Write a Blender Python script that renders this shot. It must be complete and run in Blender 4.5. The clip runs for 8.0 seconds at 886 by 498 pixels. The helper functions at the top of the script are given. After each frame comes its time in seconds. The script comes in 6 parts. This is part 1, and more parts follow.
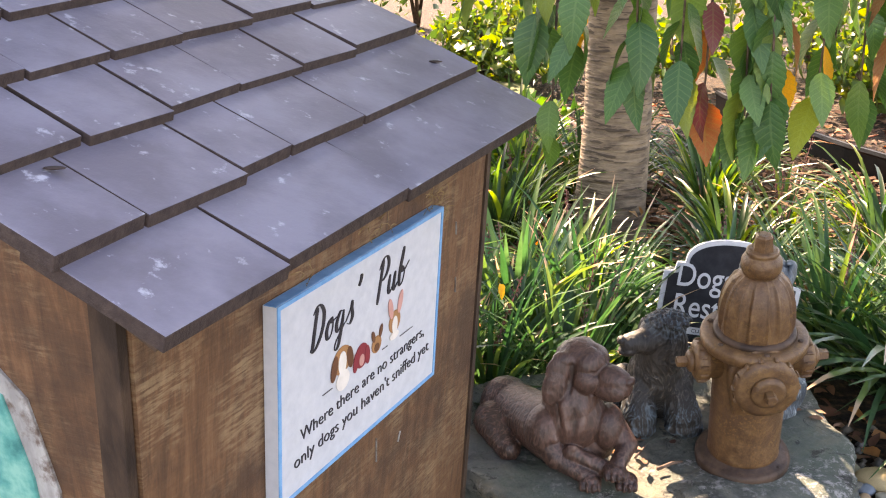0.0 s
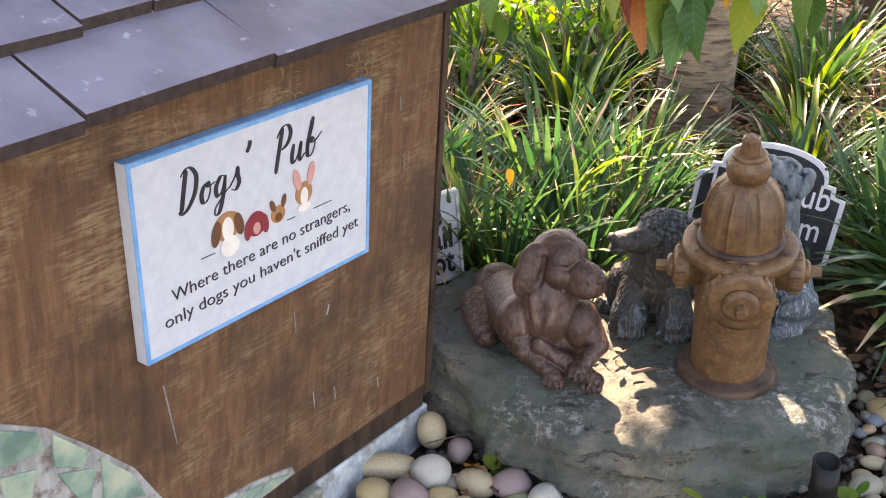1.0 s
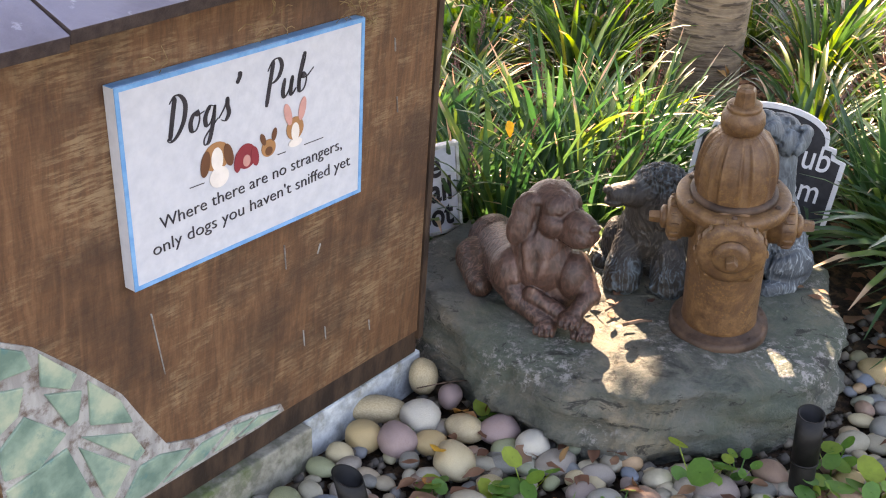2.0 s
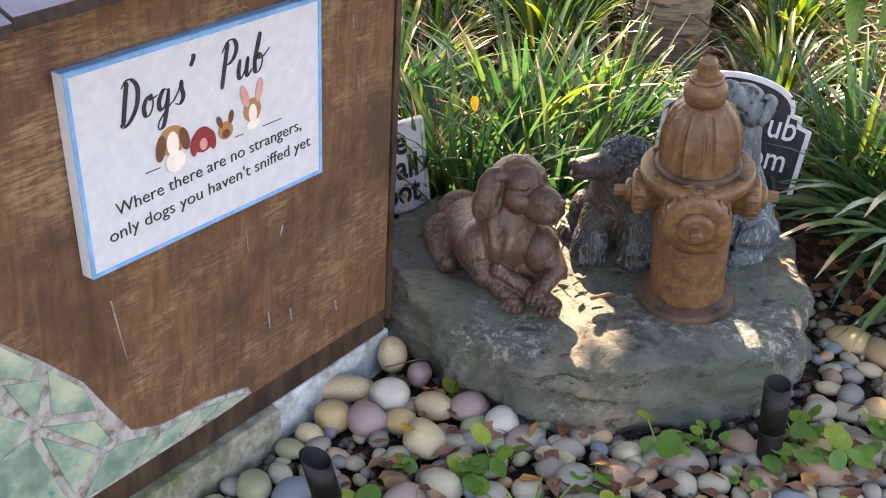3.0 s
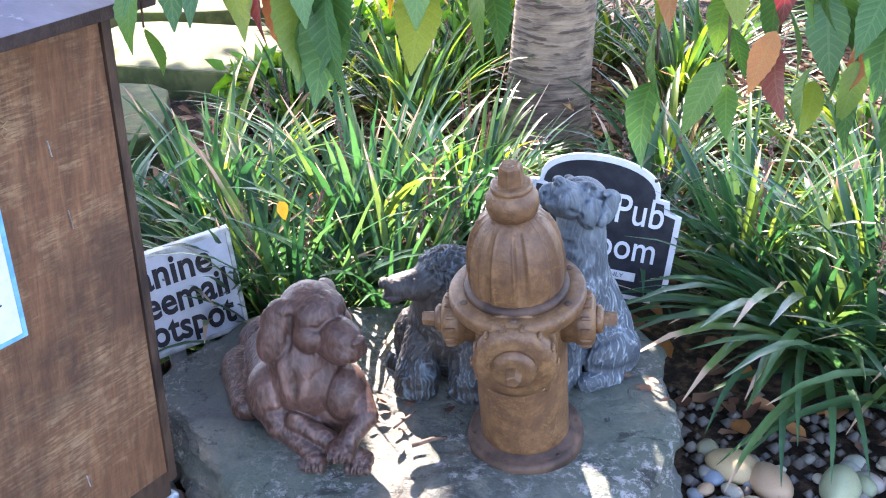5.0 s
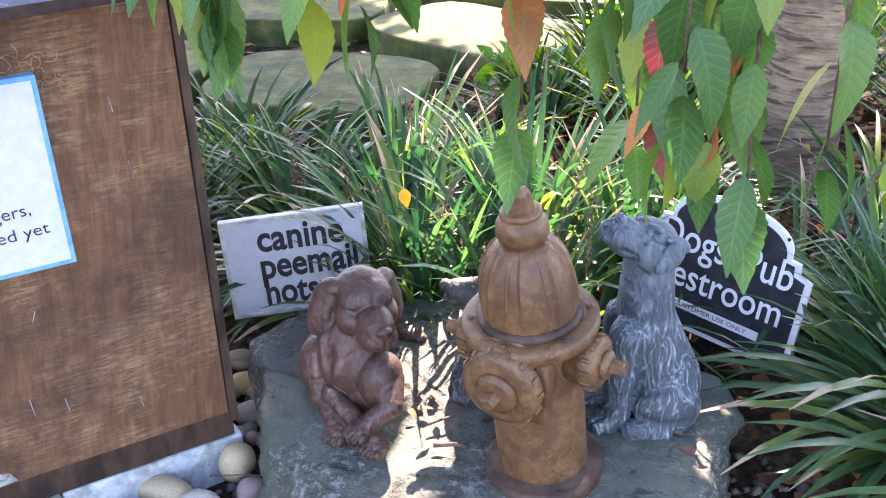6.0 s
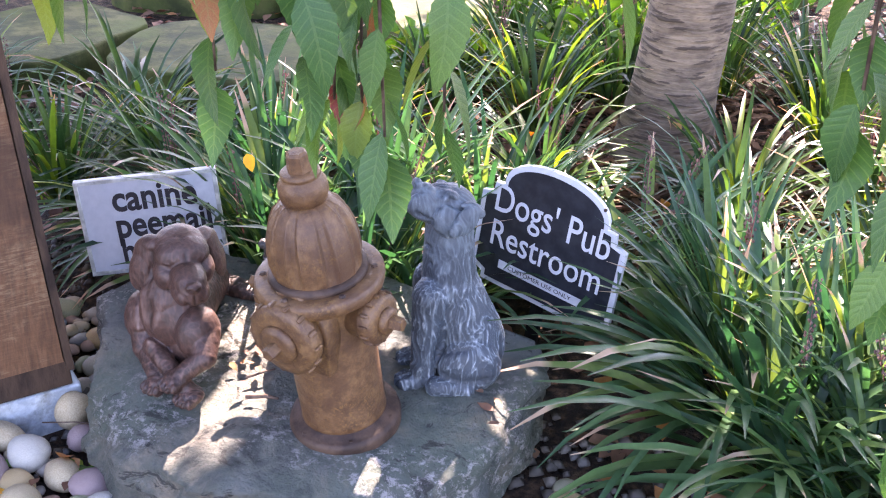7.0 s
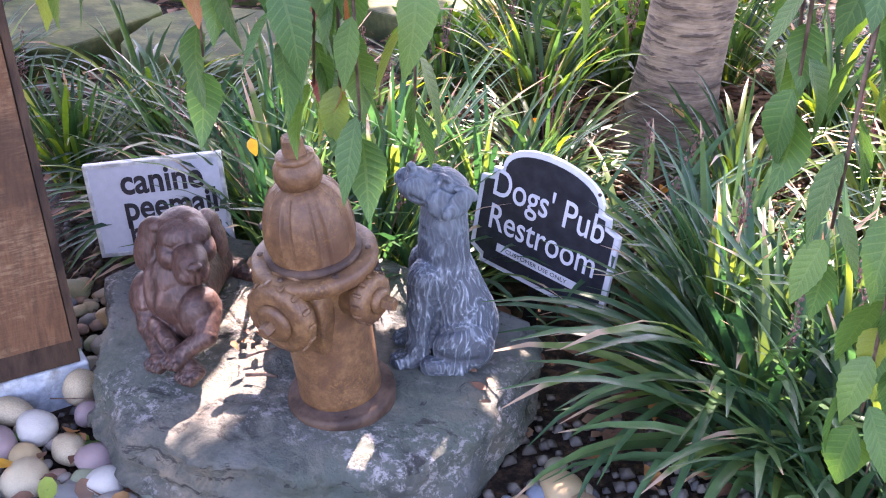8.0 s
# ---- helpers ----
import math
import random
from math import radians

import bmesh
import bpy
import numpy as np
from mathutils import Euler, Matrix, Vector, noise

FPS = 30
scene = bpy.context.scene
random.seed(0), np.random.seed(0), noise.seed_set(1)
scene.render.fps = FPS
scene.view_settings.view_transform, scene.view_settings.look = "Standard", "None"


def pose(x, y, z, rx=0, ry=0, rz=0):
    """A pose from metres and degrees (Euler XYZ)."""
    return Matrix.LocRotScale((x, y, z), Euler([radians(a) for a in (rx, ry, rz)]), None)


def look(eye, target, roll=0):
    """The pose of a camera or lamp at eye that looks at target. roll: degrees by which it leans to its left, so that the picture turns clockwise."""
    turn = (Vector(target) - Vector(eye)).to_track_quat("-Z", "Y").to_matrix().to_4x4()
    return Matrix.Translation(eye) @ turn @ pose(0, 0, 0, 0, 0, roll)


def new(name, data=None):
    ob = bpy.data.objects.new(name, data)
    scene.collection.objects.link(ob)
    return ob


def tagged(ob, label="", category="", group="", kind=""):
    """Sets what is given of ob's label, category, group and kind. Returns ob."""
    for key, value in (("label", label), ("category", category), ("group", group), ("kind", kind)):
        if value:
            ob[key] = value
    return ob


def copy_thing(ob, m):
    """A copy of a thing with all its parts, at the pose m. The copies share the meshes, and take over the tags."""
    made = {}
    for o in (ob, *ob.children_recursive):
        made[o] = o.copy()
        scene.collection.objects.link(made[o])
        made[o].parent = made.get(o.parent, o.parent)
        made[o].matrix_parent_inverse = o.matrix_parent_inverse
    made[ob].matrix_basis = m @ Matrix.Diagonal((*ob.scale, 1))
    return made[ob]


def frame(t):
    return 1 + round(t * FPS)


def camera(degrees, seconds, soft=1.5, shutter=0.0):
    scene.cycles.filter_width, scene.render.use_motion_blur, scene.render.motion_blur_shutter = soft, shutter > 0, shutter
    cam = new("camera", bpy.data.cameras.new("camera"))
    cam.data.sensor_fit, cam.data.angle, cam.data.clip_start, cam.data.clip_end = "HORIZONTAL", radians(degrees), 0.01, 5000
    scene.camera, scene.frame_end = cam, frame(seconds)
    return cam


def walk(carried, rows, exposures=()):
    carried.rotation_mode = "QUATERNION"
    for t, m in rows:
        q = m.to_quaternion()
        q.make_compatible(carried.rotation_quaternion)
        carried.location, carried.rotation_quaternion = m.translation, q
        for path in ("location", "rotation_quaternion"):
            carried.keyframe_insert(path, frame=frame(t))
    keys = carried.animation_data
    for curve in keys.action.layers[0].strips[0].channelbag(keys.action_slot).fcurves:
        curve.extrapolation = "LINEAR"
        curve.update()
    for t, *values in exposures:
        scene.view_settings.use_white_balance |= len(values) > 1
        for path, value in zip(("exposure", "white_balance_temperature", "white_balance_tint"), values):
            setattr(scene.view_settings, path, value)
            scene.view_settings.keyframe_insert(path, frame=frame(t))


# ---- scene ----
cam = camera(42.9, 8.0, soft=1.1)
PATH = [
    (0, (0.174, -0.139, 1.139), (0.008, 1.744, 0.488), -0.7),
    (0.5, (0.382, -0.085, 1.123), (-0.051, 1.742, 0.433), -0.9),
    (1, (0.506, -0.037, 1.118), (0.027, 1.712, 0.273), 0.4),
    (2.3, (0.556, -0.059, 1.078), (0.055, 1.649, 0.166), 1.7),
    (2.5, (0.561, -0.058, 1.08), (0.067, 1.623, 0.115), 1.7),
    (3, (0.567, -0.038, 1.088), (0.108, 1.672, 0.158), 0.8),
    (3.5, (0.576, -0.01, 1.12), (0.178, 1.794, 0.355), -1.1),
    (4, (0.604, 0.015, 1.119), (0.253, 1.834, 0.365), -2.6),
    (4.5, (0.643, 0.147, 1.099), (0.328, 1.961, 0.319), -3.1),
    (5, (0.736, 0.353, 1.066), (0.313, 2.105, 0.198), -1.9),
    (5.2, (0.834, 0.41, 1.102), (0.205, 2.082, 0.201), -0.9),
    (6.3, (1.261, 0.569, 1.091), (0.178, 2.009, 0.222), -0.4),
    (6.5, (1.317, 0.589, 1.109), (0.25, 2.032, 0.226), 0.1),
    (7, (1.426, 0.635, 1.105), (0.381, 2.078, 0.198), 1.2),
    (7.5, (1.461, 0.633, 1.11), (0.427, 2.078, 0.193), 1.7),
    (8, (1.482, 0.629, 1.117), (0.411, 2.04, 0.19), 0.9),
]
EXPOSURES = [(0, 3.37, 9100, 27), (4.6, 3.37, 9100, 27), (5.1, 4.0, 6200, 27), (6.4, 3.8, 7100, 32), (7.2, 3.85, 6900, 41), (8, 3.85, 6900, 44)]
walk(cam, [(t, look(eye, target, roll)) for t, eye, target, roll in PATH], EXPOSURES)

# ---- light: a high sun behind the bed, sky above ----
SUN_AZ, SUN_EL = radians(-24), radians(43)
SUN = Vector((math.sin(SUN_AZ) * math.cos(SUN_EL), math.cos(SUN_AZ) * math.cos(SUN_EL), math.sin(SUN_EL)))
world = bpy.data.worlds.new("sky")
scene.world = world
world.use_nodes = True
wn = world.node_tree
sky = wn.nodes.new("ShaderNodeTexSky")
sky.sky_type, sky.sun_disc, sky.sun_elevation, sky.sun_rotation = "NISHITA", False, SUN_EL, SUN_AZ
wn.links.new(sky.outputs[0], wn.nodes["Background"].inputs[0])
wn.nodes["Background"].inputs[1].default_value = 0.1
lamp = bpy.data.lights.new("sun", "SUN")
lamp.energy, lamp.angle, lamp.color = 3.05, radians(0.53), (1.0, 0.93, 0.8)
sun = new("sun", lamp)
sun.matrix_world = look(SUN * 20, (0, 0, 0))


# ---- materials ----
def nodes_of(name):
    m = bpy.data.materials.new(name)
    m.use_nodes = True
    return m, m.node_tree, m.node_tree.nodes["Principled BSDF"]


def node(tree, kind, **values):
    n = tree.nodes.new(kind)
    for k, v in values.items():
        n.inputs[k].default_value = v
    return n


def ramp(tree, fac, stops, interpolation="LINEAR"):
    r = tree.nodes.new("ShaderNodeValToRGB")
    r.color_ramp.interpolation = interpolation
    e = r.color_ramp.elements
    while len(e) < len(stops):
        e.new(0.5)
    for k, (p, c) in enumerate(stops):
        e[k].position, e[k].color = p, (*c, 1)
    tree.links.new(fac, r.inputs[0])
    return r.outputs[0]


def mixed(tree, fac, a, b, blend="MIX"):
    m = tree.nodes.new("ShaderNodeMix")
    m.data_type, m.blend_type = "RGBA", blend
    for socket, v in ((m.inputs[0], fac), (m.inputs[6], a), (m.inputs[7], b)):
        if isinstance(v, (float, int)):
            socket.default_value = v
        elif isinstance(v, tuple):
            socket.default_value = (*v, 1)
        else:
            tree.links.new(v, socket)
    return m.outputs[2]


def noise_of(tree, scale, detail=6.0, rough=0.6, stretch=(1, 1, 1), turn=(0, 0, 0), distort=0.0):
    c = tree.nodes.new("ShaderNodeTexCoord")
    m = tree.nodes.new("ShaderNodeMapping")
    m.inputs["Scale"].default_value, m.inputs["Rotation"].default_value = stretch, turn
    n = node(tree, "ShaderNodeTexNoise", Scale=scale, Detail=detail, Roughness=rough, Distortion=distort)
    tree.links.new(c.outputs["Object"], m.inputs[0])
    tree.links.new(m.outputs[0], n.inputs[0])
    return n.outputs[0]


def relief(tree, shader, height, strength=0.4, distance=0.004):
    b = node(tree, "ShaderNodeBump", Strength=strength, Distance=distance)
    tree.links.new(height, b.inputs["Height"])
    tree.links.new(b.outputs[0], shader.inputs["Normal"])


def surface(name, stops, scale=30, rough=0.7, bump=0.4, fine=160, stain=None, stain_scale=5, stain_at=(0.5, 0.65), metal=0.0, stretch=(1, 1, 1), distance=0.003, pieces=None, spec=0.4):
    """A mottled surface: a grain of colours, a coarser stain, fine relief; pieces: colour stops spread by object."""
    m, t, p = nodes_of(name)
    col = ramp(t, noise_of(t, scale, stretch=stretch), [(0.5 + (q - 0.5) * 0.5, c) for q, c in stops])
    if pieces:
        info = t.nodes.new("ShaderNodeObjectInfo")
        col = mixed(t, 0.88, col, ramp(t, info.outputs["Random"], pieces, "CONSTANT"), "MIX")
        col = mixed(t, 0.75, col, ramp(t, noise_of(t, scale * 2.5), [(0.36, (0.5, 0.48, 0.44)), (0.58, (1, 1, 1))]), "MULTIPLY")
    if stain:
        f = ramp(t, noise_of(t, stain_scale, 8, 0.65), [(stain_at[0], (0, 0, 0)), (stain_at[1], (1, 1, 1))])
        col = mixed(t, f, col, stain)
    t.links.new(col, p.inputs["Base Color"])
    p.inputs["Roughness"].default_value, p.inputs["Metallic"].default_value = rough, metal
    p.inputs["Specular IOR Level"].default_value = spec
    relief(t, p, noise_of(t, fine, 4, 0.7, stretch=stretch), bump, distance)
    return m


def leafy(name, stops, tip=None, glow=0.4, rough=0.4, vein=0.0, whole=False):
    """Leaf: colour by island (or by object), light passing through, and withered tips by the 'along' attribute."""
    m, t, p = nodes_of(name)
    if whole:
        info = t.nodes.new("ShaderNodeObjectInfo").outputs["Random"]
    else:
        info = t.nodes.new("ShaderNodeNewGeometry").outputs["Random Per Island"]
    col = ramp(t, info, stops)
    col = mixed(t, 0.35, col, ramp(t, noise_of(t, 60), [(0.3, (0.25, 0.25, 0.25)), (0.7, (0.75, 0.75, 0.7))]), "OVERLAY")
    height = noise_of(t, 250, 3)
    if vein:
        # side veins that run out from the midrib towards the tip
        al, ac = t.nodes.new("ShaderNodeAttribute"), t.nodes.new("ShaderNodeAttribute")
        al.attribute_name, ac.attribute_name = "along", "across"

        def calc(kind, x, y=0.0):
            q = t.nodes.new("ShaderNodeMath")
            q.operation = kind
            for s, v in ((q.inputs[0], x), (q.inputs[1], y)):
                if isinstance(v, float):
                    s.default_value = v
                else:
                    t.links.new(v, s)
            return q.outputs[0]
        side = calc("ABSOLUTE", ac.outputs["Fac"])
        wave = calc("SINE", calc("MULTIPLY", calc("SUBTRACT", al.outputs["Fac"], calc("MULTIPLY", side, 0.16)), 62.0))
        rib = calc("LESS_THAN", side, 0.07)
        line = calc("MAXIMUM", calc("GREATER_THAN", wave, 0.86), rib)
        col = mixed(t, calc("MULTIPLY", line, 0.16), col, (0.2, 0.3, 0.1))
        height = calc("ADD", calc("MULTIPLY", wave, -0.5), height)
    if tip:
        a = t.nodes.new("ShaderNodeAttribute")
        a.attribute_name = "along"
        add = t.nodes.new("ShaderNodeMath")
        add.operation = "ADD"
        t.links.new(a.outputs["Fac"], add.inputs[0])
        sub = node(t, "ShaderNodeMapRange")
        sub.inputs["To Min"].default_value, sub.inputs["To Max"].default_value = -0.5, 0.16
        t.links.new(info, sub.inputs[0])
        t.links.new(sub.outputs[0], add.inputs[1])
        col = mixed(t, ramp(t, add.outputs[0], [(0.93, (0, 0, 0)), (0.97, (1, 1, 1))]), col, tip)
    t.links.new(col, p.inputs["Base Color"])
    p.inputs["Roughness"].default_value = rough
    p.inputs["Specular IOR Level"].default_value = 0.36
    tr = t.nodes.new("ShaderNodeBsdfTranslucent")
    bright = t.nodes.new("ShaderNodeHueSaturation")
    bright.inputs["Value"].default_value, bright.inputs["Saturation"].default_value = 2.5, 1.25
    bright.inputs["Hue"].default_value = 0.47
    t.links.new(col, bright.inputs["Color"])
    t.links.new(bright.outputs[0], tr.inputs[0])
    mix = node(t, "ShaderNodeMixShader", Fac=glow)
    t.links.new(p.outputs[0], mix.inputs[1])
    t.links.new(tr.outputs[0], mix.inputs[2])
    t.links.new(mix.outputs[0], t.nodes["Material Output"].inputs[0])
    relief(t, p, height, 0.28 if vein else 0.25, 0.0012)
    return m


def stained_wood():
    m, t, p = nodes_of("stained_wood")
    grain = ramp(t, noise_of(t, 24, 9, 0.7, (3.2, 3.2, 0.3), distort=0.5), [(0.36, (0.082, 0.035, 0.016)), (0.5, (0.13, 0.057, 0.025)), (0.64, (0.185, 0.088, 0.041))])
    saw = ramp(t, noise_of(t, 120, 4, 0.7, (0.22, 0.22, 2.2)), [(0.44, (0.05, 0.05, 0.05)), (0.56, (1, 1, 1))])
    where = ramp(t, noise_of(t, 7, 9, 0.75), [(0.48, (0.05, 0.05, 0.05)), (0.62, (0.6, 0.6, 0.6))])
    worn = mixed(t, 1.0, saw, where, "MULTIPLY")
    col = mixed(t, worn, grain, (0.36, 0.25, 0.14))
    col = mixed(t, ramp(t, noise_of(t, 4.5, 6, 0.7), [(0.38, (0.7, 0.7, 0.7)), (0.52, (0, 0, 0))]), col, (0.04, 0.019, 0.011))
    t.links.new(col, p.inputs["Base Color"])
    p.inputs["Roughness"].default_value = 0.68
    relief(t, p, mixed(t, 0.5, noise_of(t, 120, 4, 0.7, (0.25, 0.25, 2.2)), noise_of(t, 60, 6, 0.7, (3, 3, 0.3))), 0.6, 0.003)
    return m


WOOD = stained_wood()
DARK_WOOD = surface("dark_wood_trim", [(0.3, (0.022, 0.012, 0.008)), (0.7, (0.07, 0.04, 0.025))], 30, 0.7, 0.5, 120, stretch=(1, 1, 0.3))
SLATE = surface("painted_shingle", [(0.3, (0.13, 0.12, 0.155)), (0.7, (0.205, 0.195, 0.245))], 7, 0.4, 0.4, 60, stain=(0.4, 0.4, 0.46), stain_scale=34, stain_at=(0.61, 0.68), distance=0.002, spec=0.6)
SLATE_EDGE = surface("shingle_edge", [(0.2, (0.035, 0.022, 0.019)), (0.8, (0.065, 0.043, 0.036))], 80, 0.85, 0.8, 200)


def weathered_stone():
    m, t, p = nodes_of("weathered_stone")
    col = ramp(t, noise_of(t, 11, 10, 0.74, distort=0.6), [(0.37, (0.045, 0.052, 0.046)), (0.46, (0.11, 0.118, 0.098)), (0.55, (0.17, 0.163, 0.13)), (0.65, (0.29, 0.24, 0.17))])
    col = mixed(t, ramp(t, noise_of(t, 3.5, 6, 0.6), [(0.44, (0.05, 0.05, 0.05)), (0.58, (0.6, 0.6, 0.6))]), col, (0.088, 0.128, 0.095))
    col = mixed(t, ramp(t, noise_of(t, 2.6, 5, 0.6, (1, 1, 1.6), (0, 0, 1.1)), [(0.52, (0, 0, 0)), (0.62, (0.5, 0.5, 0.5))]), col, (0.15, 0.165, 0.17))
    specks = mixed(t, 1.0, ramp(t, noise_of(t, 55, 8, 0.85), [(0.525, (0, 0, 0)), (0.56, (1, 1, 1))]), ramp(t, noise_of(t, 6, 5, 0.6), [(0.48, (0.06, 0.06, 0.06)), (0.6, (0.85, 0.85, 0.85))]), "MULTIPLY")
    col = mixed(t, specks, col, (0.46, 0.44, 0.42))
    col = mixed(t, ramp(t, noise_of(t, 9, 9, 0.8, (1, 1, 3), distort=1.5), [(0.4, (0.85, 0.85, 0.85)), (0.44, (0, 0, 0))]), col, (0.025, 0.025, 0.022))
    t.links.new(col, p.inputs["Base Color"])
    p.inputs["Roughness"].default_value = 0.72
    h = mixed(t, 0.5, noise_of(t, 16, 10, 0.72, (1, 1, 2.5), distort=0.8), noise_of(t, 70, 6, 0.75))
    relief(t, p, h, 1.0, 0.028)
    return m


ROCK = weathered_stone()


def worn_bronze():
    m, t, p = nodes_of("bronze_paint")
    col = ramp(t, noise_of(t, 50, 6, 0.7), [(0.36, (0.075, 0.034, 0.014)), (0.5, (0.125, 0.06, 0.024)), (0.64, (0.19, 0.1, 0.042))])
    col = mixed(t, ramp(t, noise_of(t, 10, 7, 0.7), [(0.46, (0, 0, 0)), (0.6, (0.8, 0.8, 0.8))]), col, (0.085, 0.04, 0.021))
    flecks = mixed(t, 1.0, ramp(t, noise_of(t, 190, 4, 0.75), [(0.52, (0, 0, 0)), (0.6, (1, 1, 1))]), ramp(t, noise_of(t, 14, 5, 0.6), [(0.44, (0, 0, 0)), (0.58, (0.85, 0.85, 0.85))]), "MULTIPLY")
    col = mixed(t, flecks, col, (0.2, 0.105, 0.034))
    t.links.new(col, p.inputs["Base Color"])
    p.inputs["Roughness"].default_value = 0.5
    relief(t, p, noise_of(t, 130, 5, 0.7), 0.5, 0.003)
    return m


BRONZE = worn_bronze()
BRONZE_DARK = surface("dark_bronze_paint", [(0.3, (0.035, 0.02, 0.014)), (0.7, (0.085, 0.05, 0.033))], 25, 0.58, 0.5, 90, spec=0.3)


def fur_resin(name, low, mid, high, tint=None, rough=0.58):
    """Cast resin with a dry-brushed ridge and groove shade put into the colour; tint: a second tone on some locks."""
    m, t, p = nodes_of(name)
    at = t.nodes.new("ShaderNodeAttribute")
    at.attribute_name = "ridge"
    col = ramp(t, at.outputs["Fac"], [(0.22, low), (0.55, mid), (0.92, high)])
    if tint:
        ti = t.nodes.new("ShaderNodeAttribute")
        ti.attribute_name = "tint"
        col = mixed(t, ti.outputs["Fac"], col, ramp(t, at.outputs["Fac"], [(0.22, low), (0.6, tint), (0.95, tuple(v * 1.7 for v in tint))]))
    col = mixed(t, 0.6, col, ramp(t, noise_of(t, 22, 6, 0.7), [(0.36, (0.62, 0.62, 0.62)), (0.6, (1.0, 1.0, 1.0))]), "MULTIPLY")
    t.links.new(col, p.inputs["Base Color"])
    p.inputs["Roughness"].default_value = rough
    relief(t, p, noise_of(t, 420, 4, 0.7), 0.35, 0.002)
    return m


LAB = fur_resin("brown_resin", (0.036, 0.017, 0.012), (0.112, 0.056, 0.041), (0.21, 0.125, 0.098), None, 0.5)
COCKER = fur_resin("grey_brown_resin", (0.02, 0.018, 0.016), (0.055, 0.047, 0.04), (0.15, 0.135, 0.115), (0.065, 0.095, 0.115))
BLUE_DOG = fur_resin("blue_grey_resin", (0.042, 0.056, 0.07), (0.122, 0.155, 0.178), (0.38, 0.42, 0.45))
WHITE = surface("white_board", [(0.2, (0.5, 0.52, 0.56)), (0.8, (0.57, 0.585, 0.62))], 60, 0.5, 0.3, 240, distance=0.001)
BLUE = surface("blue_paint", [(0.3, (0.09, 0.3, 0.56)), (0.7, (0.16, 0.4, 0.66))], 40, 0.5, 0.2)
BLACK = surface("black_plaque", [(0.3, (0.012, 0.014, 0.02)), (0.7, (0.025, 0.028, 0.036))], 40, 0.35, 0.15)
INK = surface("dark_ink", [(0.3, (0.02, 0.018, 0.022)), (0.7, (0.035, 0.03, 0.036))], 40, 0.6, 0.1)
PLASTIC = surface("black_plastic", [(0.3, (0.004, 0.004, 0.004)), (0.7, (0.009, 0.009, 0.009))], 40, 0.5, 0.2, spec=0.25)
CREAM_WOOD = surface("weathered_cream_frame", [(0.3, (0.36, 0.37, 0.34)), (0.7, (0.62, 0.63, 0.58))], 40, 0.7, 0.4)
GROUT = surface("pale_grout", [(0.3, (0.26, 0.25, 0.24)), (0.7, (0.4, 0.39, 0.37))], 45, 0.85, 0.5, 200, stain=(0.14, 0.1, 0.08), stain_scale=45, stretch=(1, 1, 0.3))
GLAZE = surface("green_stone_tile", [(0.25, (0.12, 0.2, 0.16)), (0.5, (0.22, 0.32, 0.25)), (0.75, (0.4, 0.44, 0.32))], 14, 0.35, 0.15, 60, stain=(0.06, 0.19, 0.19), stain_scale=30, stain_at=(0.58, 0.7))
TEAL = surface("teal_glazed_tile", [(0.3, (0.03, 0.2, 0.19)), (0.5, (0.07, 0.34, 0.3)), (0.75, (0.2, 0.5, 0.42))], 18, 0.25, 0.2, 50)
CONCRETE = surface("pale_concrete", [(0.3, (0.33, 0.37, 0.4)), (0.7, (0.55, 0.6, 0.62))], 35, 0.85, 0.5, 150, stain=(0.2, 0.2, 0.17), stain_scale=14)
OLD_CONCRETE = surface("mossy_concrete", [(0.3, (0.14, 0.14, 0.11)), (0.7, (0.3, 0.29, 0.24))], 35, 0.9, 0.6, 150, stain=(0.09, 0.12, 0.05), stain_scale=12)
SOIL = surface("mulch_soil", [(0.3, (0.016, 0.01, 0.006)), (0.55, (0.045, 0.026, 0.015)), (0.75, (0.11, 0.064, 0.036))], 45, 0.95, 0.9, 120, distance=0.012)
PEBBLE = surface("river_pebble", [(0.3, (0.2, 0.19, 0.17)), (0.7, (0.3, 0.29, 0.26))], 18, 0.6, 0.25, 120, distance=0.002,
                 pieces=[(0.0, (0.23, 0.23, 0.21)), (0.12, (0.52, 0.38, 0.19)), (0.22, (0.33, 0.29, 0.25)), (0.34, (0.19, 0.235, 0.29)), (0.46, (0.55, 0.46, 0.29)), (0.56, (0.34, 0.21, 0.15)), (0.66, (0.38, 0.35, 0.27)), (0.76, (0.3, 0.33, 0.19)), (0.86, (0.47, 0.3, 0.17)), (0.93, (0.27, 0.21, 0.19))])
WHITE_STONE = surface("white_pebble_stone", [(0.3, (0.36, 0.34, 0.29)), (0.7, (0.54, 0.52, 0.46))], 26, 0.65, 0.4)
TAN_STONE = surface("tan_pebble_stone", [(0.3, (0.38, 0.3, 0.18)), (0.7, (0.5, 0.41, 0.27))], 14, 0.6, 0.25)
PINK_STONE = surface("mauve_pebble_stone", [(0.3, (0.26, 0.18, 0.17)), (0.7, (0.35, 0.26, 0.25))], 30, 0.65, 0.25)
MOSS = surface("mossy_flagstone", [(0.3, (0.032, 0.042, 0.01)), (0.55, (0.062, 0.072, 0.018)), (0.75, (0.11, 0.11, 0.034))], 12, 0.9, 0.6, 60, stain=(0.075, 0.1, 0.018), stain_scale=5)


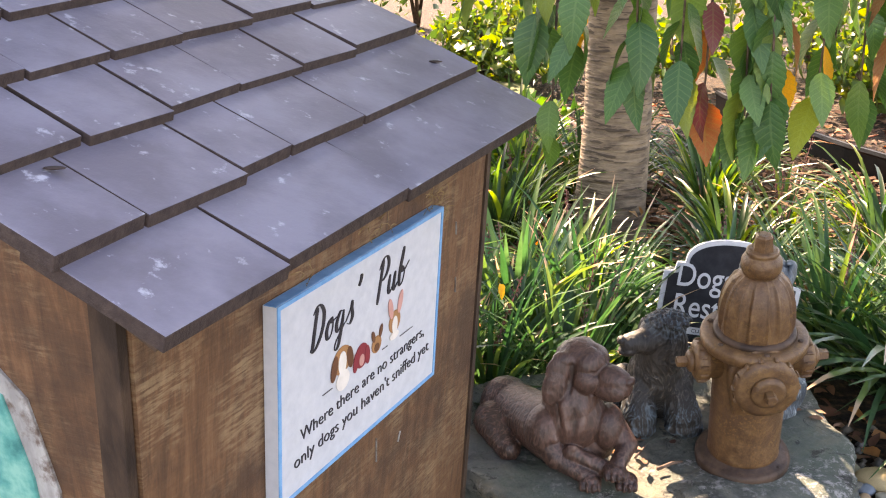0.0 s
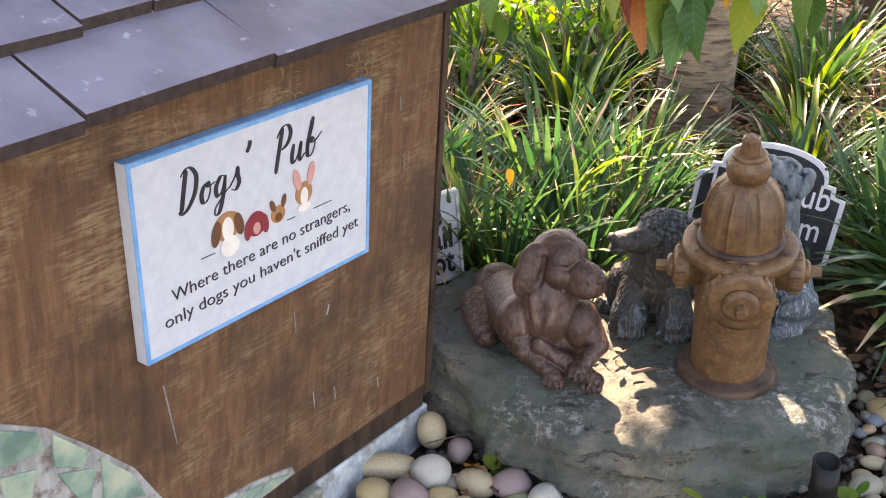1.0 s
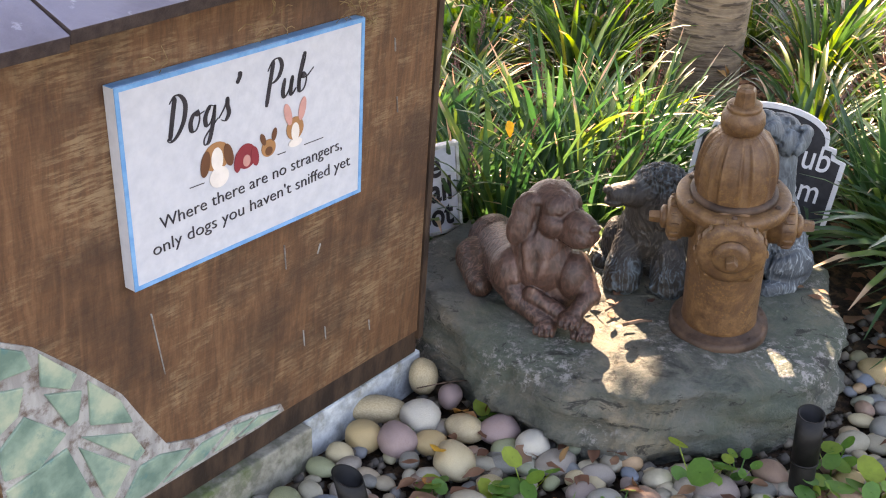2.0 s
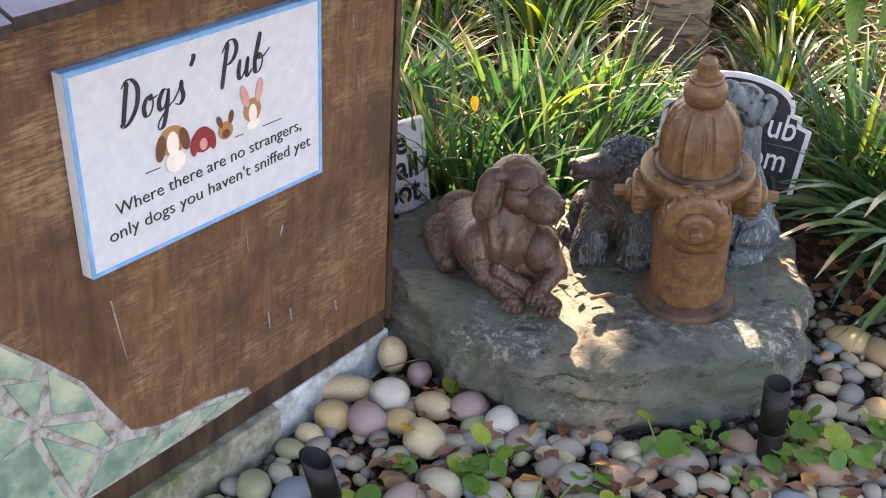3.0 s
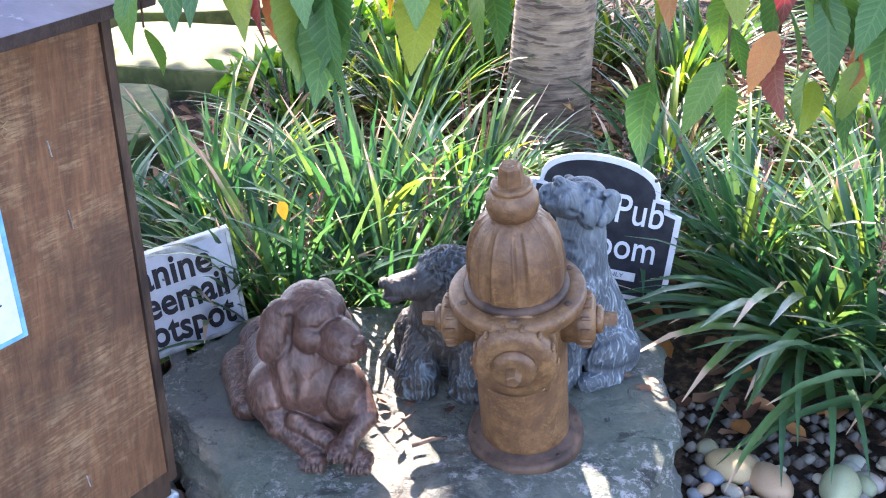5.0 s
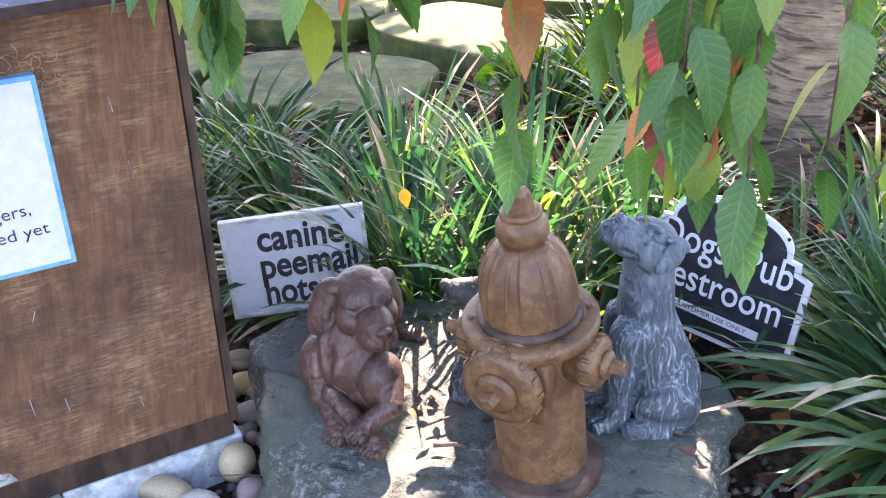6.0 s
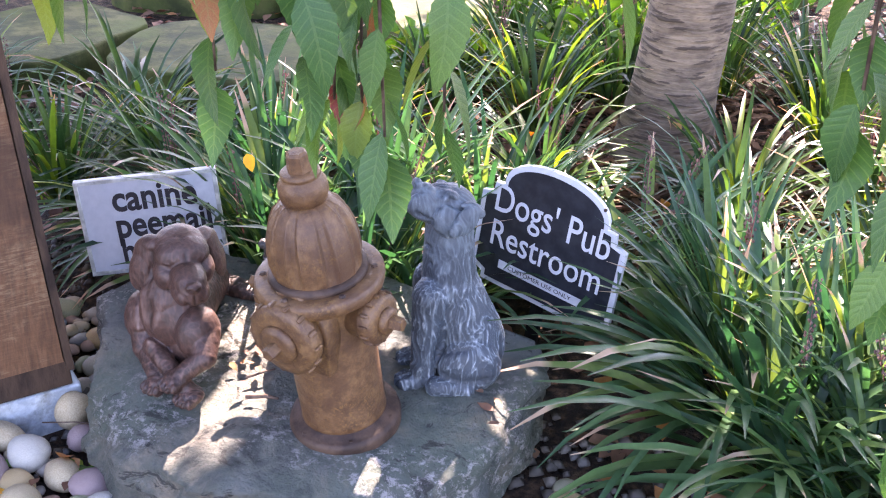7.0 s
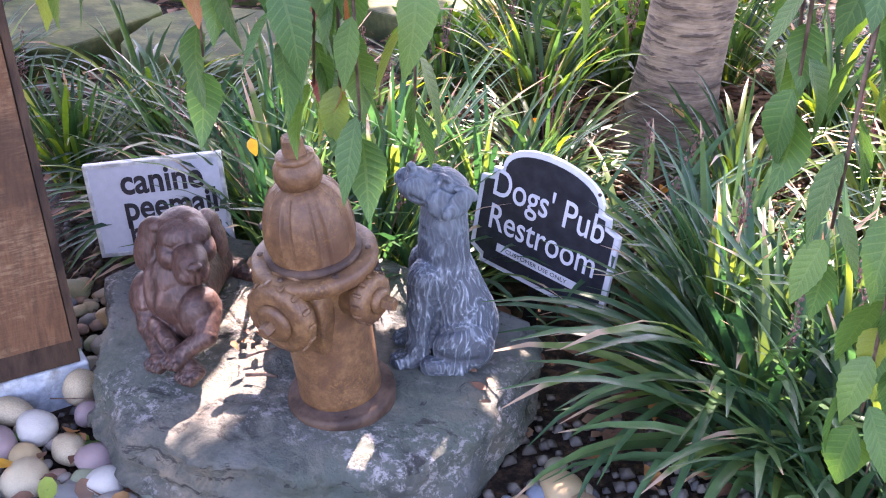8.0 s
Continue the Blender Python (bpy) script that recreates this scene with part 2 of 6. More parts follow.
def cherry_bark():
    m, t, p = nodes_of("cherry_bark")
    col = ramp(t, noise_of(t, 16, 8, 0.65, (0.7, 0.7, 2.0)), [(0.38, (0.1, 0.068, 0.045)), (0.5, (0.17, 0.12, 0.08)), (0.62, (0.26, 0.185, 0.12))])
    dash = noise_of(t, 34, 3, 0.5, (0.45, 0.45, 3.2))
    col = mixed(t, ramp(t, dash, [(0.57, (0, 0, 0)), (0.61, (0.85, 0.85, 0.85))]), col, (0.045, 0.028, 0.018))
    t.links.new(col, p.inputs["Base Color"])
    p.inputs["Roughness"].default_value = 0.75
    relief(t, p, dash, 1.0, 0.008)
    return m


BARK = cherry_bark()
TWIG = surface("thin_bark", [(0.3, (0.06, 0.035, 0.025)), (0.7, (0.17, 0.11, 0.08))], 60, 0.8, 0.4)
LIRIOPE = leafy("liriope_leaf", [(0.0, (0.012, 0.034, 0.014)), (0.45, (0.025, 0.065, 0.022)), (0.8, (0.055, 0.11, 0.026)), (0.95, (0.11, 0.16, 0.035)), (0.985, (0.15, 0.17, 0.045)), (1.0, (0.28, 0.2, 0.1))], tip=(0.36, 0.24, 0.14), glow=0.36, rough=0.34)
LIRIOPE_NEAR = leafy("near_liriope_leaf", [(0.0, (0.018, 0.05, 0.028)), (0.45, (0.038, 0.096, 0.044)), (0.8, (0.062, 0.13, 0.045)), (1.0, (0.11, 0.17, 0.045))], tip=(0.42, 0.3, 0.2), glow=0.26, rough=0.33, whole=True)
CHERRY = leafy("cherry_leaf", [(0.0, (0.03, 0.09, 0.026)), (0.5, (0.045, 0.12, 0.034)), (0.85, (0.075, 0.155, 0.038)), (1.0, (0.15, 0.2, 0.04))], glow=0.2, rough=0.38, whole=True, vein=1)
CANOPY = leafy("canopy_leaf", [(0.0, (0.03, 0.09, 0.028)), (0.7, (0.05, 0.12, 0.035)), (1.0, (0.1, 0.15, 0.04))], glow=0.25)
YELLOW = leafy("yellow_leaf", [(0.0, (0.55, 0.3, 0.03)), (1.0, (0.6, 0.36, 0.05))], glow=0.3, whole=True, vein=1)
ORANGE = leafy("orange_leaf", [(0.0, (0.24, 0.11, 0.06)), (1.0, (0.4, 0.18, 0.06))], glow=0.15, whole=True, vein=1)
RED = leafy("red_leaf", [(0.0, (0.13, 0.03, 0.026)), (1.0, (0.17, 0.06, 0.045))], glow=0.15, whole=True, vein=1)
DRY = leafy("dry_leaf", [(0.0, (0.07, 0.03, 0.02)), (0.4, (0.15, 0.07, 0.042)), (0.85, (0.25, 0.14, 0.085)), (1.0, (0.36, 0.15, 0.04))], glow=0.1, rough=0.7)
WEED = leafy("weed_leaf", [(0.0, (0.045, 0.13, 0.03)), (0.7, (0.075, 0.185, 0.04)), (1.0, (0.22, 0.29, 0.05))], glow=0.3)
BUSH = leafy("shrub_leaf", [(0.0, (0.02, 0.05, 0.015)), (0.6, (0.05, 0.1, 0.025)), (1.0, (0.16, 0.19, 0.035))], glow=0.3)
CHIP = leafy("wood_chip", [(0.0, (0.06, 0.03, 0.018)), (0.5, (0.15, 0.075, 0.042)), (1.0, (0.3, 0.17, 0.095))], glow=0.02, rough=0.85)
SPIKE = leafy("flower_spike", [(0.0, (0.12, 0.06, 0.05)), (1.0, (0.24, 0.14, 0.12))], glow=0.1, rough=0.8)
MIXED_PEBBLE = leafy("mixed_pebble", [(0.0, (0.17, 0.17, 0.165)), (0.14, (0.42, 0.35, 0.22)), (0.28, (0.25, 0.225, 0.2)), (0.42, (0.15, 0.175, 0.2)), (0.55, (0.46, 0.42, 0.31)), (0.68, (0.29, 0.19, 0.15)), (0.8, (0.33, 0.32, 0.28)), (0.9, (0.24, 0.27, 0.17)), (1.0, (0.4, 0.29, 0.2))], glow=0.0, rough=0.6)
GRAVEL = leafy("gravel_stone", [(0.0, (0.06, 0.055, 0.05)), (0.4, (0.12, 0.1, 0.08)), (0.7, (0.09, 0.09, 0.09)), (1.0, (0.2, 0.17, 0.13))], glow=0.0, rough=0.7)
STRAW = surface("dry_straw", [(0.3, (0.2, 0.13, 0.06)), (0.7, (0.34, 0.24, 0.13))], 60, 0.9, 0.2)
PRINT = {k: surface(k + "_print", [(0.3, tuple(v * 0.9 for v in c)), (0.7, c)], 60, 0.55, 0.1) for k, c in
         {"tan": (0.4, 0.19, 0.08), "brown": (0.15, 0.06, 0.03), "red": (0.28, 0.035, 0.045), "pink": (0.6, 0.3, 0.26), "cream": (0.78, 0.72, 0.66)}.items()}


# ---- building helpers ----
def thing(name, at=(0, 0, 0), label="", category="", group="", kind=""):
    ob = new(name)
    ob.location = at
    return tagged(ob, label, category, group, kind)


def world_of(ob):
    m = ob.matrix_basis
    return world_of(ob.parent) @ ob.matrix_parent_inverse @ m if ob.parent else m


def place(ob, parent):
    if parent:
        ob.parent = parent
        ob.matrix_parent_inverse = world_of(parent).inverted()
    return ob


def part(name, bm, material, parent=None, label="", smooth=False):
    me = bpy.data.meshes.new(name)
    bm.normal_update()
    bm.to_mesh(me)
    bm.free()
    if smooth:
        me.shade_smooth()
    me.materials.append(material)
    ob = new(name, me)
    return tagged(place(ob, parent), label)


def mesh_of(name, verts, faces, material, smooth=False, along=None, across=None):
    me = bpy.data.meshes.new(name)
    me.from_pydata(verts, [], faces)
    if along is not None:
        a = me.attributes.new("along", "FLOAT", "POINT")
        a.data.foreach_set("value", along)
    if across is not None:
        a = me.attributes.new("across", "FLOAT", "POINT")
        a.data.foreach_set("value", across)
    if smooth:
        me.shade_smooth()
    me.materials.append(material)
    return me


def slab_bm(corners, thick, bevel=0.0):
    """A plate from its outline (face side) and a thickness vector that points behind it."""
    bm = bmesh.new()
    back = Vector(thick)
    a = [bm.verts.new(Vector(c)) for c in corners]
    b = [bm.verts.new(Vector(c) + back) for c in corners]
    k = len(a)
    bm.faces.new(a)
    bm.faces.new(b[::-1])
    for i in range(k):
        bm.faces.new((a[i], b[i], b[(i + 1) % k], a[(i + 1) % k]))
    bmesh.ops.recalc_face_normals(bm, faces=bm.faces)
    if bevel:
        bmesh.ops.bevel(bm, geom=bm.edges, offset=bevel, segments=2, affect="EDGES", profile=0.5)
    return bm


def lathe(profile, seg=48, m=None):
    """A turned solid from (radius, height) pairs."""
    bm = bmesh.new()
    rings = []
    for r, h in profile:
        rings.append([bm.verts.new((r * math.cos(2 * math.pi * i / seg), r * math.sin(2 * math.pi * i / seg), h)) for i in range(seg)])
    for a, b in zip(rings, rings[1:]):
        for i in range(seg):
            bm.faces.new((a[i], a[(i + 1) % seg], b[(i + 1) % seg], b[i]))
    bm.faces.new(rings[0][::-1])
    bm.faces.new(rings[-1])
    if m:
        bm.transform(m)
    return bm


def rise(y):
    k = min(max((y - 1.5) / 1.5, 0), 1)
    return 0.1 * k * k * (3 - 2 * k)


def smooth_noise(p, f):
    return noise.noise(Vector(p) * f)


def words(body, size, m, material, parent, shear=0.0, spread=1.0, depth=0.0006, heavy=0.0, name="lettering", width=None):
    cu = bpy.data.curves.new("text", "FONT")
    cu.body, cu.size, cu.shear, cu.space_character, cu.extrude, cu.offset = body, size, shear, spread, depth, heavy
    cu.align_x, cu.align_y, cu.resolution_u = "CENTER", "CENTER", 4
    ob = new("text", cu)
    bpy.context.view_layer.update()
    me = bpy.data.meshes.new_from_object(ob.evaluated_get(bpy.context.evaluated_depsgraph_get()))
    bpy.data.objects.remove(ob)
    if width:
        xs = [v.co.x for v in me.vertices]
        me.transform(Matrix.Diagonal((width / (max(xs) - min(xs)), 1, 1, 1)))
    me.materials.clear()
    me.materials.append(material)
    me.transform(m)
    return place(new(name, me), parent)


# ---- ground ----
def build_ground():
    verts, faces = [], []
    xs = [-3000, -300, -40, -8] + [-4 + 0.1 * i for i in range(86)] + [9, 40, 300, 3000]
    ys = [-3000, -300, -40, -6] + [-2 + 0.1 * i for i in range(86)] + [9, 40, 300, 3000]
    for y in ys:
        for x in xs:
            near = abs(x) < 6 and -3 < y < 8
            verts.append((x, y, rise(y) - 0.012 + (0.012 * smooth_noise((x, y, 0), 3.1) + 0.007 * smooth_noise((x, y, 5), 9) if near else 0)))
    w = len(xs)
    for j in range(len(ys) - 1):
        for i in range(w - 1):
            faces.append((j * w + i, j * w + i + 1, (j + 1) * w + i + 1, (j + 1) * w + i))
    tagged(new("ground", mesh_of("ground", verts, faces, SOIL, True)), "dark brown mulched garden soil with leaf litter", "ground", kind="structure")


build_ground()

# ---- the dog house: a leaning box, u along its long wall, n out of it ----
U, N = Vector((0.361, 0.9325, 0)), Vector((0.9325, -0.361, 0))


def hp(s, out, z):
    """A point of the house, which leans a little out and towards the path."""
    k = z - 0.117
    return U * (s - 0.075 * k) + N * (out + 0.11 * k) + Vector((0, 0, z))


NEAR, FAR, FACE, BACK = 0.668, 1.426, -0.497, -1.15


def roof_z(out):
    return 0.79 + 0.53 * (-0.345 - out)


def rp(s, out, lift=0.0):
    """A point of the roof plane, in straight house directions."""
    return U * (s + 0.0 * out) + N * (out - 0.018 * (s - 0.9) + lift * 0.45) + Vector((0, 0, roof_z(out) + 0.012 * (s - 0.9) + lift * 0.88))


def quad_plate(c, thick, material, name, parent, label="", bevel=0.0):
    return part(name, slab_bm(c, thick, bevel), material, parent, label)


def build_house():
    house = thing("dog_house", hp(1.05, -0.8, 0.07), "brown stained wooden dog house with grey shingle roof", "dog house")
    top = 0.83
    eave = 0.80
    quad_plate([hp(NEAR, FACE, 0.118), hp(FAR, FACE, 0.118), hp(FAR, FACE, eave), hp(NEAR, FACE, eave)], -N * 0.02, WOOD, "side_wall", house, "rough-sawn brown stained plywood wall, worn pale low down")
    quad_plate([hp(FAR, BACK, 0.085), hp(NEAR, BACK, 0.085), hp(NEAR, BACK, eave), hp(FAR, BACK, eave)], N * 0.02, WOOD, "side_wall", house)
    mid = (FACE + BACK) / 2
    for s, thick, nm in ((NEAR, U * 0.02, "end_wall"), (FAR, -U * 0.02, "end_wall")):
        c = [hp(s, FACE - 0.022, 0.085), hp(s, FACE - 0.022, eave), hp(s, mid, 1.0), hp(s, BACK + 0.022, eave), hp(s, BACK + 0.022, 0.085)]
        quad_plate(c, thick, WOOD, nm, house)
    # corner boards and bottom board
    quad_plate([hp(NEAR - 0.014, FACE - 0.004, 0.085), hp(NEAR - 0.002, FACE - 0.004, 0.085), hp(NEAR - 0.002, FACE - 0.004, 0.79), hp(NEAR - 0.014, FACE - 0.004, 0.79)], -N * 0.03, DARK_WOOD, "corner_board", house, "dark brown corner board")
    quad_plate([hp(FAR + 0.002, FACE + 0.003, 0.1), hp(FAR + 0.014, FACE + 0.003, 0.1), hp(FAR + 0.014, FACE + 0.003, 0.80), hp(FAR + 0.002, FACE + 0.003, 0.80)], -N * 0.03, DARK_WOOD, "corner_board", house, "dark brown corner board")
    quad_plate([hp(NEAR - 0.012, FACE - 0.006, 0.066), hp(FAR + 0.008, FACE - 0.006, 0.066), hp(FAR + 0.008, FACE - 0.006, 0.1175), hp(NEAR - 0.012, FACE - 0.006, 0.1175)], -N * 0.03, DARK_WOOD, "bottom_board", house, "dark brown bottom board", 0.002)
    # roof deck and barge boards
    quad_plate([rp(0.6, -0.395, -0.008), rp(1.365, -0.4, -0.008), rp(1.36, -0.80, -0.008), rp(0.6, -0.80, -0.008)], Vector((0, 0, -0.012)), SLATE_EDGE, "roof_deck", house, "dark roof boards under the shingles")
    far = [(s, -1.6 - o) for s, o in ((0.565, -0.80), (1.40, -0.80), (1.41, -0.36), (0.565, -0.35))]
    quad_plate([U * s + N * o + Vector((0, 0, roof_z(-1.6 - o) - 0.012)) for s, o in far], Vector((0, 0, -0.02)), SLATE, "roof_slope", house)
    quad_plate([rp(0.562, -0.35, -0.014), rp(0.562, -0.35, 0.001), rp(0.562, -0.80, 0.001), rp(0.562, -0.80, -0.014)], U * 0.012, DARK_WOOD, "barge_board", house, "dark brown barge board")
    # shingles, row by row
    rows = [(-0.337, -0.47, [0.543, 0.719, 0.962, 1.39]), (-0.438, -0.57, [0.536, 0.65, 0.798, 0.892, 1.047, 1.385]),
            (-0.535, -0.67, [0.536, 0.692, 0.817, 0.942, 1.069, 1.195, 1.38]), (-0.624, -0.76, [0.536, 0.6, 0.72, 0.84, 0.96, 1.1, 1.24, 1.375]),
            (-0.706, -0.83, [0.536, 0.78, 0.96, 1.1, 1.24, 1.37])]
    rng = random.Random(4)
    for k, (lo, hi, cuts) in enumerate(rows):
        for a, b in zip(cuts, cuts[1:]):
            gap = rng.choice((0.0012, 0.0015, 0.003))
            j = rng.uniform(-0.004, 0.004)
            w = rng.uniform(-0.004, 0.004)
            t = 0.017 + rng.uniform(-0.002, 0.003)
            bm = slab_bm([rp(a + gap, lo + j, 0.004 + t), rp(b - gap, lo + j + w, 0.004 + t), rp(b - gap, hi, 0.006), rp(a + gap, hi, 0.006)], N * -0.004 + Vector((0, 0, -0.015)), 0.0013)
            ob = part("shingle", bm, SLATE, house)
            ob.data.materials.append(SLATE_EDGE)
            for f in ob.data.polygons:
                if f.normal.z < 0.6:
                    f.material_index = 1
    quad_plate([rp(0.545, -0.775, 0.03), rp(1.39, -0.775, 0.03), rp(1.39, -0.83, 0.03), rp(0.545, -0.83, 0.03)], Vector((0, 0, -0.01)), SLATE, "ridge_cap", house, "grey painted ridge cap", 0.002)
    # nail knots on two shingles
    for s, o in ((0.63, -0.515), (1.31, -0.475)):
        bm = bmesh.new()
        bmesh.ops.create_uvsphere(bm, u_segments=10, v_segments=6, radius=1)
        bm.transform(Matrix.Translation(rp(s, o, 0.0185)) @ Matrix.Diagonal((0.011, 0.005, 0.0015, 1)))
        part("knot", bm, SLATE_EDGE, house, "dark knot in a shingle", True)
    # painted flagstone panel low on the walls: grout with raised green tiles
    g = [(NEAR + 0.001, 0.119), (1.06, 0.119), (1.112, 0.123), (1.106, 0.138), (1.03, 0.158), (0.95, 0.166), (0.898, 0.188), (0.868, 0.246), (0.84, 0.305), (0.787, 0.372), (0.735, 0.43), (NEAR + 0.001, 0.475)]
    quad_plate([hp(s, FACE + 0.003, z) for s, z in g], -N * 0.003, GROUT, "grout_panel", house, "pale painted grout with weathered streaks")
    tiles = [[(0.672, 0.465), (0.722, 0.432), (0.728, 0.405), (0.672, 0.41)], [(0.74, 0.42), (0.782, 0.368), (0.77, 0.352), (0.735, 0.375)],
             [(0.672, 0.398), (0.715, 0.385), (0.702, 0.35), (0.672, 0.335)], [(0.738, 0.362), (0.785, 0.342), (0.775, 0.303), (0.762, 0.3)],
             [(0.795, 0.352), (0.835, 0.3), (0.85, 0.255), (0.79, 0.285)], [(0.71, 0.345), (0.757, 0.292), (0.715, 0.262), (0.672, 0.27), (0.672, 0.315)],
             [(0.775, 0.275), (0.845, 0.24), (0.862, 0.2), (0.848, 0.19)], [(0.755, 0.27), (0.788, 0.145), (0.672, 0.185), (0.672, 0.255)],
             [(0.77, 0.262), (0.838, 0.188), (0.8, 0.142)], [(0.672, 0.172), (0.772, 0.138), (0.76, 0.124), (0.672, 0.124)],
             [(0.852, 0.178), (0.885, 0.178), (0.935, 0.158), (0.87, 0.126), (0.815, 0.126)], [(0.955, 0.155), (1.0, 0.154), (0.955, 0.126), (0.885, 0.126)],
             [(1.012, 0.152), (1.05, 0.145), (1.0, 0.126), (0.975, 0.126)], [(1.06, 0.143), (1.1, 0.131), (1.07, 0.126), (1.02, 0.126)]]
    for poly in tiles:
        part("tile", slab_bm([hp(s, FACE + 0.0065, z) for s, z in poly], -N * 0.0055, 0.0015), GLAZE, house)
    # the end wall's panel
    eg = [(-0.60, 0.119), (-0.56, 0.2), (-0.575, 0.33), (-0.605, 0.45), (-0.60, 0.56), (-0.63, 0.66), (-0.70, 0.72), (-1.1, 0.72), (-1.1, 0.119)]
    quad_plate([hp(NEAR - 0.003, o, z) for o, z in eg], U * 0.003, GROUT, "grout_panel", house)
    for poly in ([(-0.622, 0.5), (-0.63, 0.57), (-0.66, 0.66), (-0.76, 0.68), (-0.76, 0.47)], [(-0.63, 0.455), (-0.612, 0.42), (-0.665, 0.43)], [(-0.615, 0.39), (-0.59, 0.3), (-0.582, 0.21), (-0.76, 0.19), (-0.76, 0.4)],
                 [(-0.78, 0.67), (-0.95, 0.7), (-1.08, 0.66), (-1.08, 0.48), (-0.78, 0.48)], [(-0.78, 0.45), (-1.08, 0.45), (-1.08, 0.2), (-0.78, 0.2)]):
        part("tile", slab_bm([hp(NEAR - 0.0065, o, z) for o, z in poly], U * 0.0055, 0.0015), TEAL, house, "teal glazed tile")
    # pale scratches and splinters in the wall
    for s, z, l, d in ((0.895, 0.4, 0.1, 0.012), (1.12, 0.41, 0.04, 0.002), (1.19, 0.385, 0.015, -0.006), (1.335, 0.66, 0.02, 0.002), (1.345, 0.57, 0.025, 0.002), (1.155, 0.25, 0.03, 0.002), (1.2, 0.235, 0.025, 0.002), (1.3, 0.2, 0.02, 0.002)):
        w = 0.0006
        part("splinter", slab_bm([hp(s - w, FACE + 0.0022, z), hp(s + d, FACE + 0.0022, z - l), hp(s + d + w, FACE + 0.0022, z - l), hp(s + w, FACE + 0.0022, z)], -N * 0.002), GROUT, house, "pale splinter")
    return house


HOUSE = build_house()


def build_base():
    base = thing("concrete_base", hp(1.05, -0.8, 0), "pale concrete slab under the dog house", "slab", kind="structure")
    for a, b, o, m, l in ((1.165, FAR + 0.02, FACE - 0.004, CONCRETE, "pale blue-grey painted slab edge"), (0.4, 1.163, FACE + 0.012, OLD_CONCRETE, "mossy bare slab edge")):
        quad_plate([hp(a, o, 0.064), hp(b, o, 0.064), hp(b, BACK - 0.03, 0.064), hp(a, BACK - 0.03, 0.064)], Vector((0, 0, -0.09)), m, "slab", base, l, 0.004)


build_base()


# brush script: each letter's pen strokes on a unit x-height, and its advance
PEN = {
    "D": (1.08, [[(0.2, 2.0), (0.14, 1.2), (0.08, 0.0)], [(-0.1, 1.75), (0.15, 2.05), (0.5, 1.98), (0.82, 1.5), (0.8, 0.75), (0.5, 0.15), (0.15, -0.08), (-0.05, 0.05), (0.1, 0.2)]]),
    "o": (0.78, [[(0.45, 1.0), (0.15, 0.85), (0.02, 0.45), (0.15, 0.05), (0.4, 0.08), (0.54, 0.5), (0.45, 0.95), (0.4, 0.75), (0.8, 0.85)]]),
    "g": (0.82, [[(0.52, 0.9), (0.25, 0.98), (0.02, 0.5), (0.15, 0.05), (0.4, 0.25), (0.56, 0.95)], [(0.56, 0.95), (0.5, 0.0), (0.36, -0.75), (0.1, -0.85), (0.08, -0.5), (0.45, -0.08), (0.82, 0.25)]]),
    "s": (0.66, [[(-0.05, 0.2), (0.25, 0.65), (0.4, 1.12)], [(0.4, 1.12), (0.42, 0.75), (0.56, 0.3), (0.38, -0.02), (0.1, 0.1)]]),
    "'": (0.5, [[(0.32, 2.15), (0.32, 1.9), (0.18, 1.6)]]),
    "P": (0.95, [[(0.25, 2.1), (0.16, 1.1), (0.06, -0.15)], [(-0.08, 1.65), (0.2, 2.1), (0.6, 2.12), (0.84, 1.7), (0.7, 1.2), (0.35, 0.98), (0.18, 1.1)]]),
    "u": (0.92, [[(0.1, 1.0), (0.05, 0.35), (0.2, 0.0), (0.45, 0.3), (0.62, 1.0)], [(0.62, 1.0), (0.58, 0.3), (0.7, 0.0), (0.95, 0.3)]]),
    "b": (1.0, [[(0.0, 0.25), (0.3, 1.3), (0.36, 1.95), (0.22, 1.9)], [(0.22, 1.9), (0.1, 0.7), (0.2, 0.05), (0.5, 0.1), (0.62, 0.6), (0.42, 0.95), (0.35, 0.72), (0.65, 0.72), (1.05, 1.05)]]),
}


def script(letters, size, m, material, parent):
    """Slanted pen lettering: heavy on the way down, hair-thin on the way up."""
    bm = bmesh.new()
    pen = 0.0
    for ch in letters:
        step, strokes = PEN[ch]
        for pts in strokes:
            q = [Vector((x + pen + 0.2 * y, y)) for x, y in pts]
            line = []
            for i in range(len(q) - 1):
                p0, p1, p2, p3 = q[max(i - 1, 0)], q[i], q[i + 1], q[min(i + 2, len(q) - 1)]
                for k in range(8):
                    t = k / 8
                    line.append(0.5 * (2 * p1 + (p2 - p0) * t + (2 * p0 - 5 * p1 + 4 * p2 - p3) * t * t + (3 * p1 - p0 - 3 * p2 + p3) * t ** 3))
            line.append(q[-1])
            rows = []
            for i, p in enumerate(line):
                d = (line[min(i + 1, len(line) - 1)] - line[max(i - 1, 0)]).normalized()
                f = i / (len(line) - 1)
                w = (0.028 + 0.085 * max(0.0, -d.y) ** 1.3) * min(1, 0.45 + 5 * f, 0.45 + 5 * (1 - f))
                nrm = Vector((-d.y, d.x)) * w
                rows.append([bm.verts.new(m @ Vector(((p + nrm * g).x * size, (p + nrm * g).y * size, z))) for g, z in ((1, 0.0008), (-1, 0.0008), (-1, -0.0003), (1, -0.0003))])
            for a, b in zip(rows, rows[1:]):
                for k in range(4):
                    bm.faces.new((a[k], a[(k + 1) % 4], b[(k + 1) % 4], b[k]))
        pen += step * 1.1
    bmesh.ops.recalc_face_normals(bm, faces=bm.faces)
    return part("lettering", bm, material, parent)


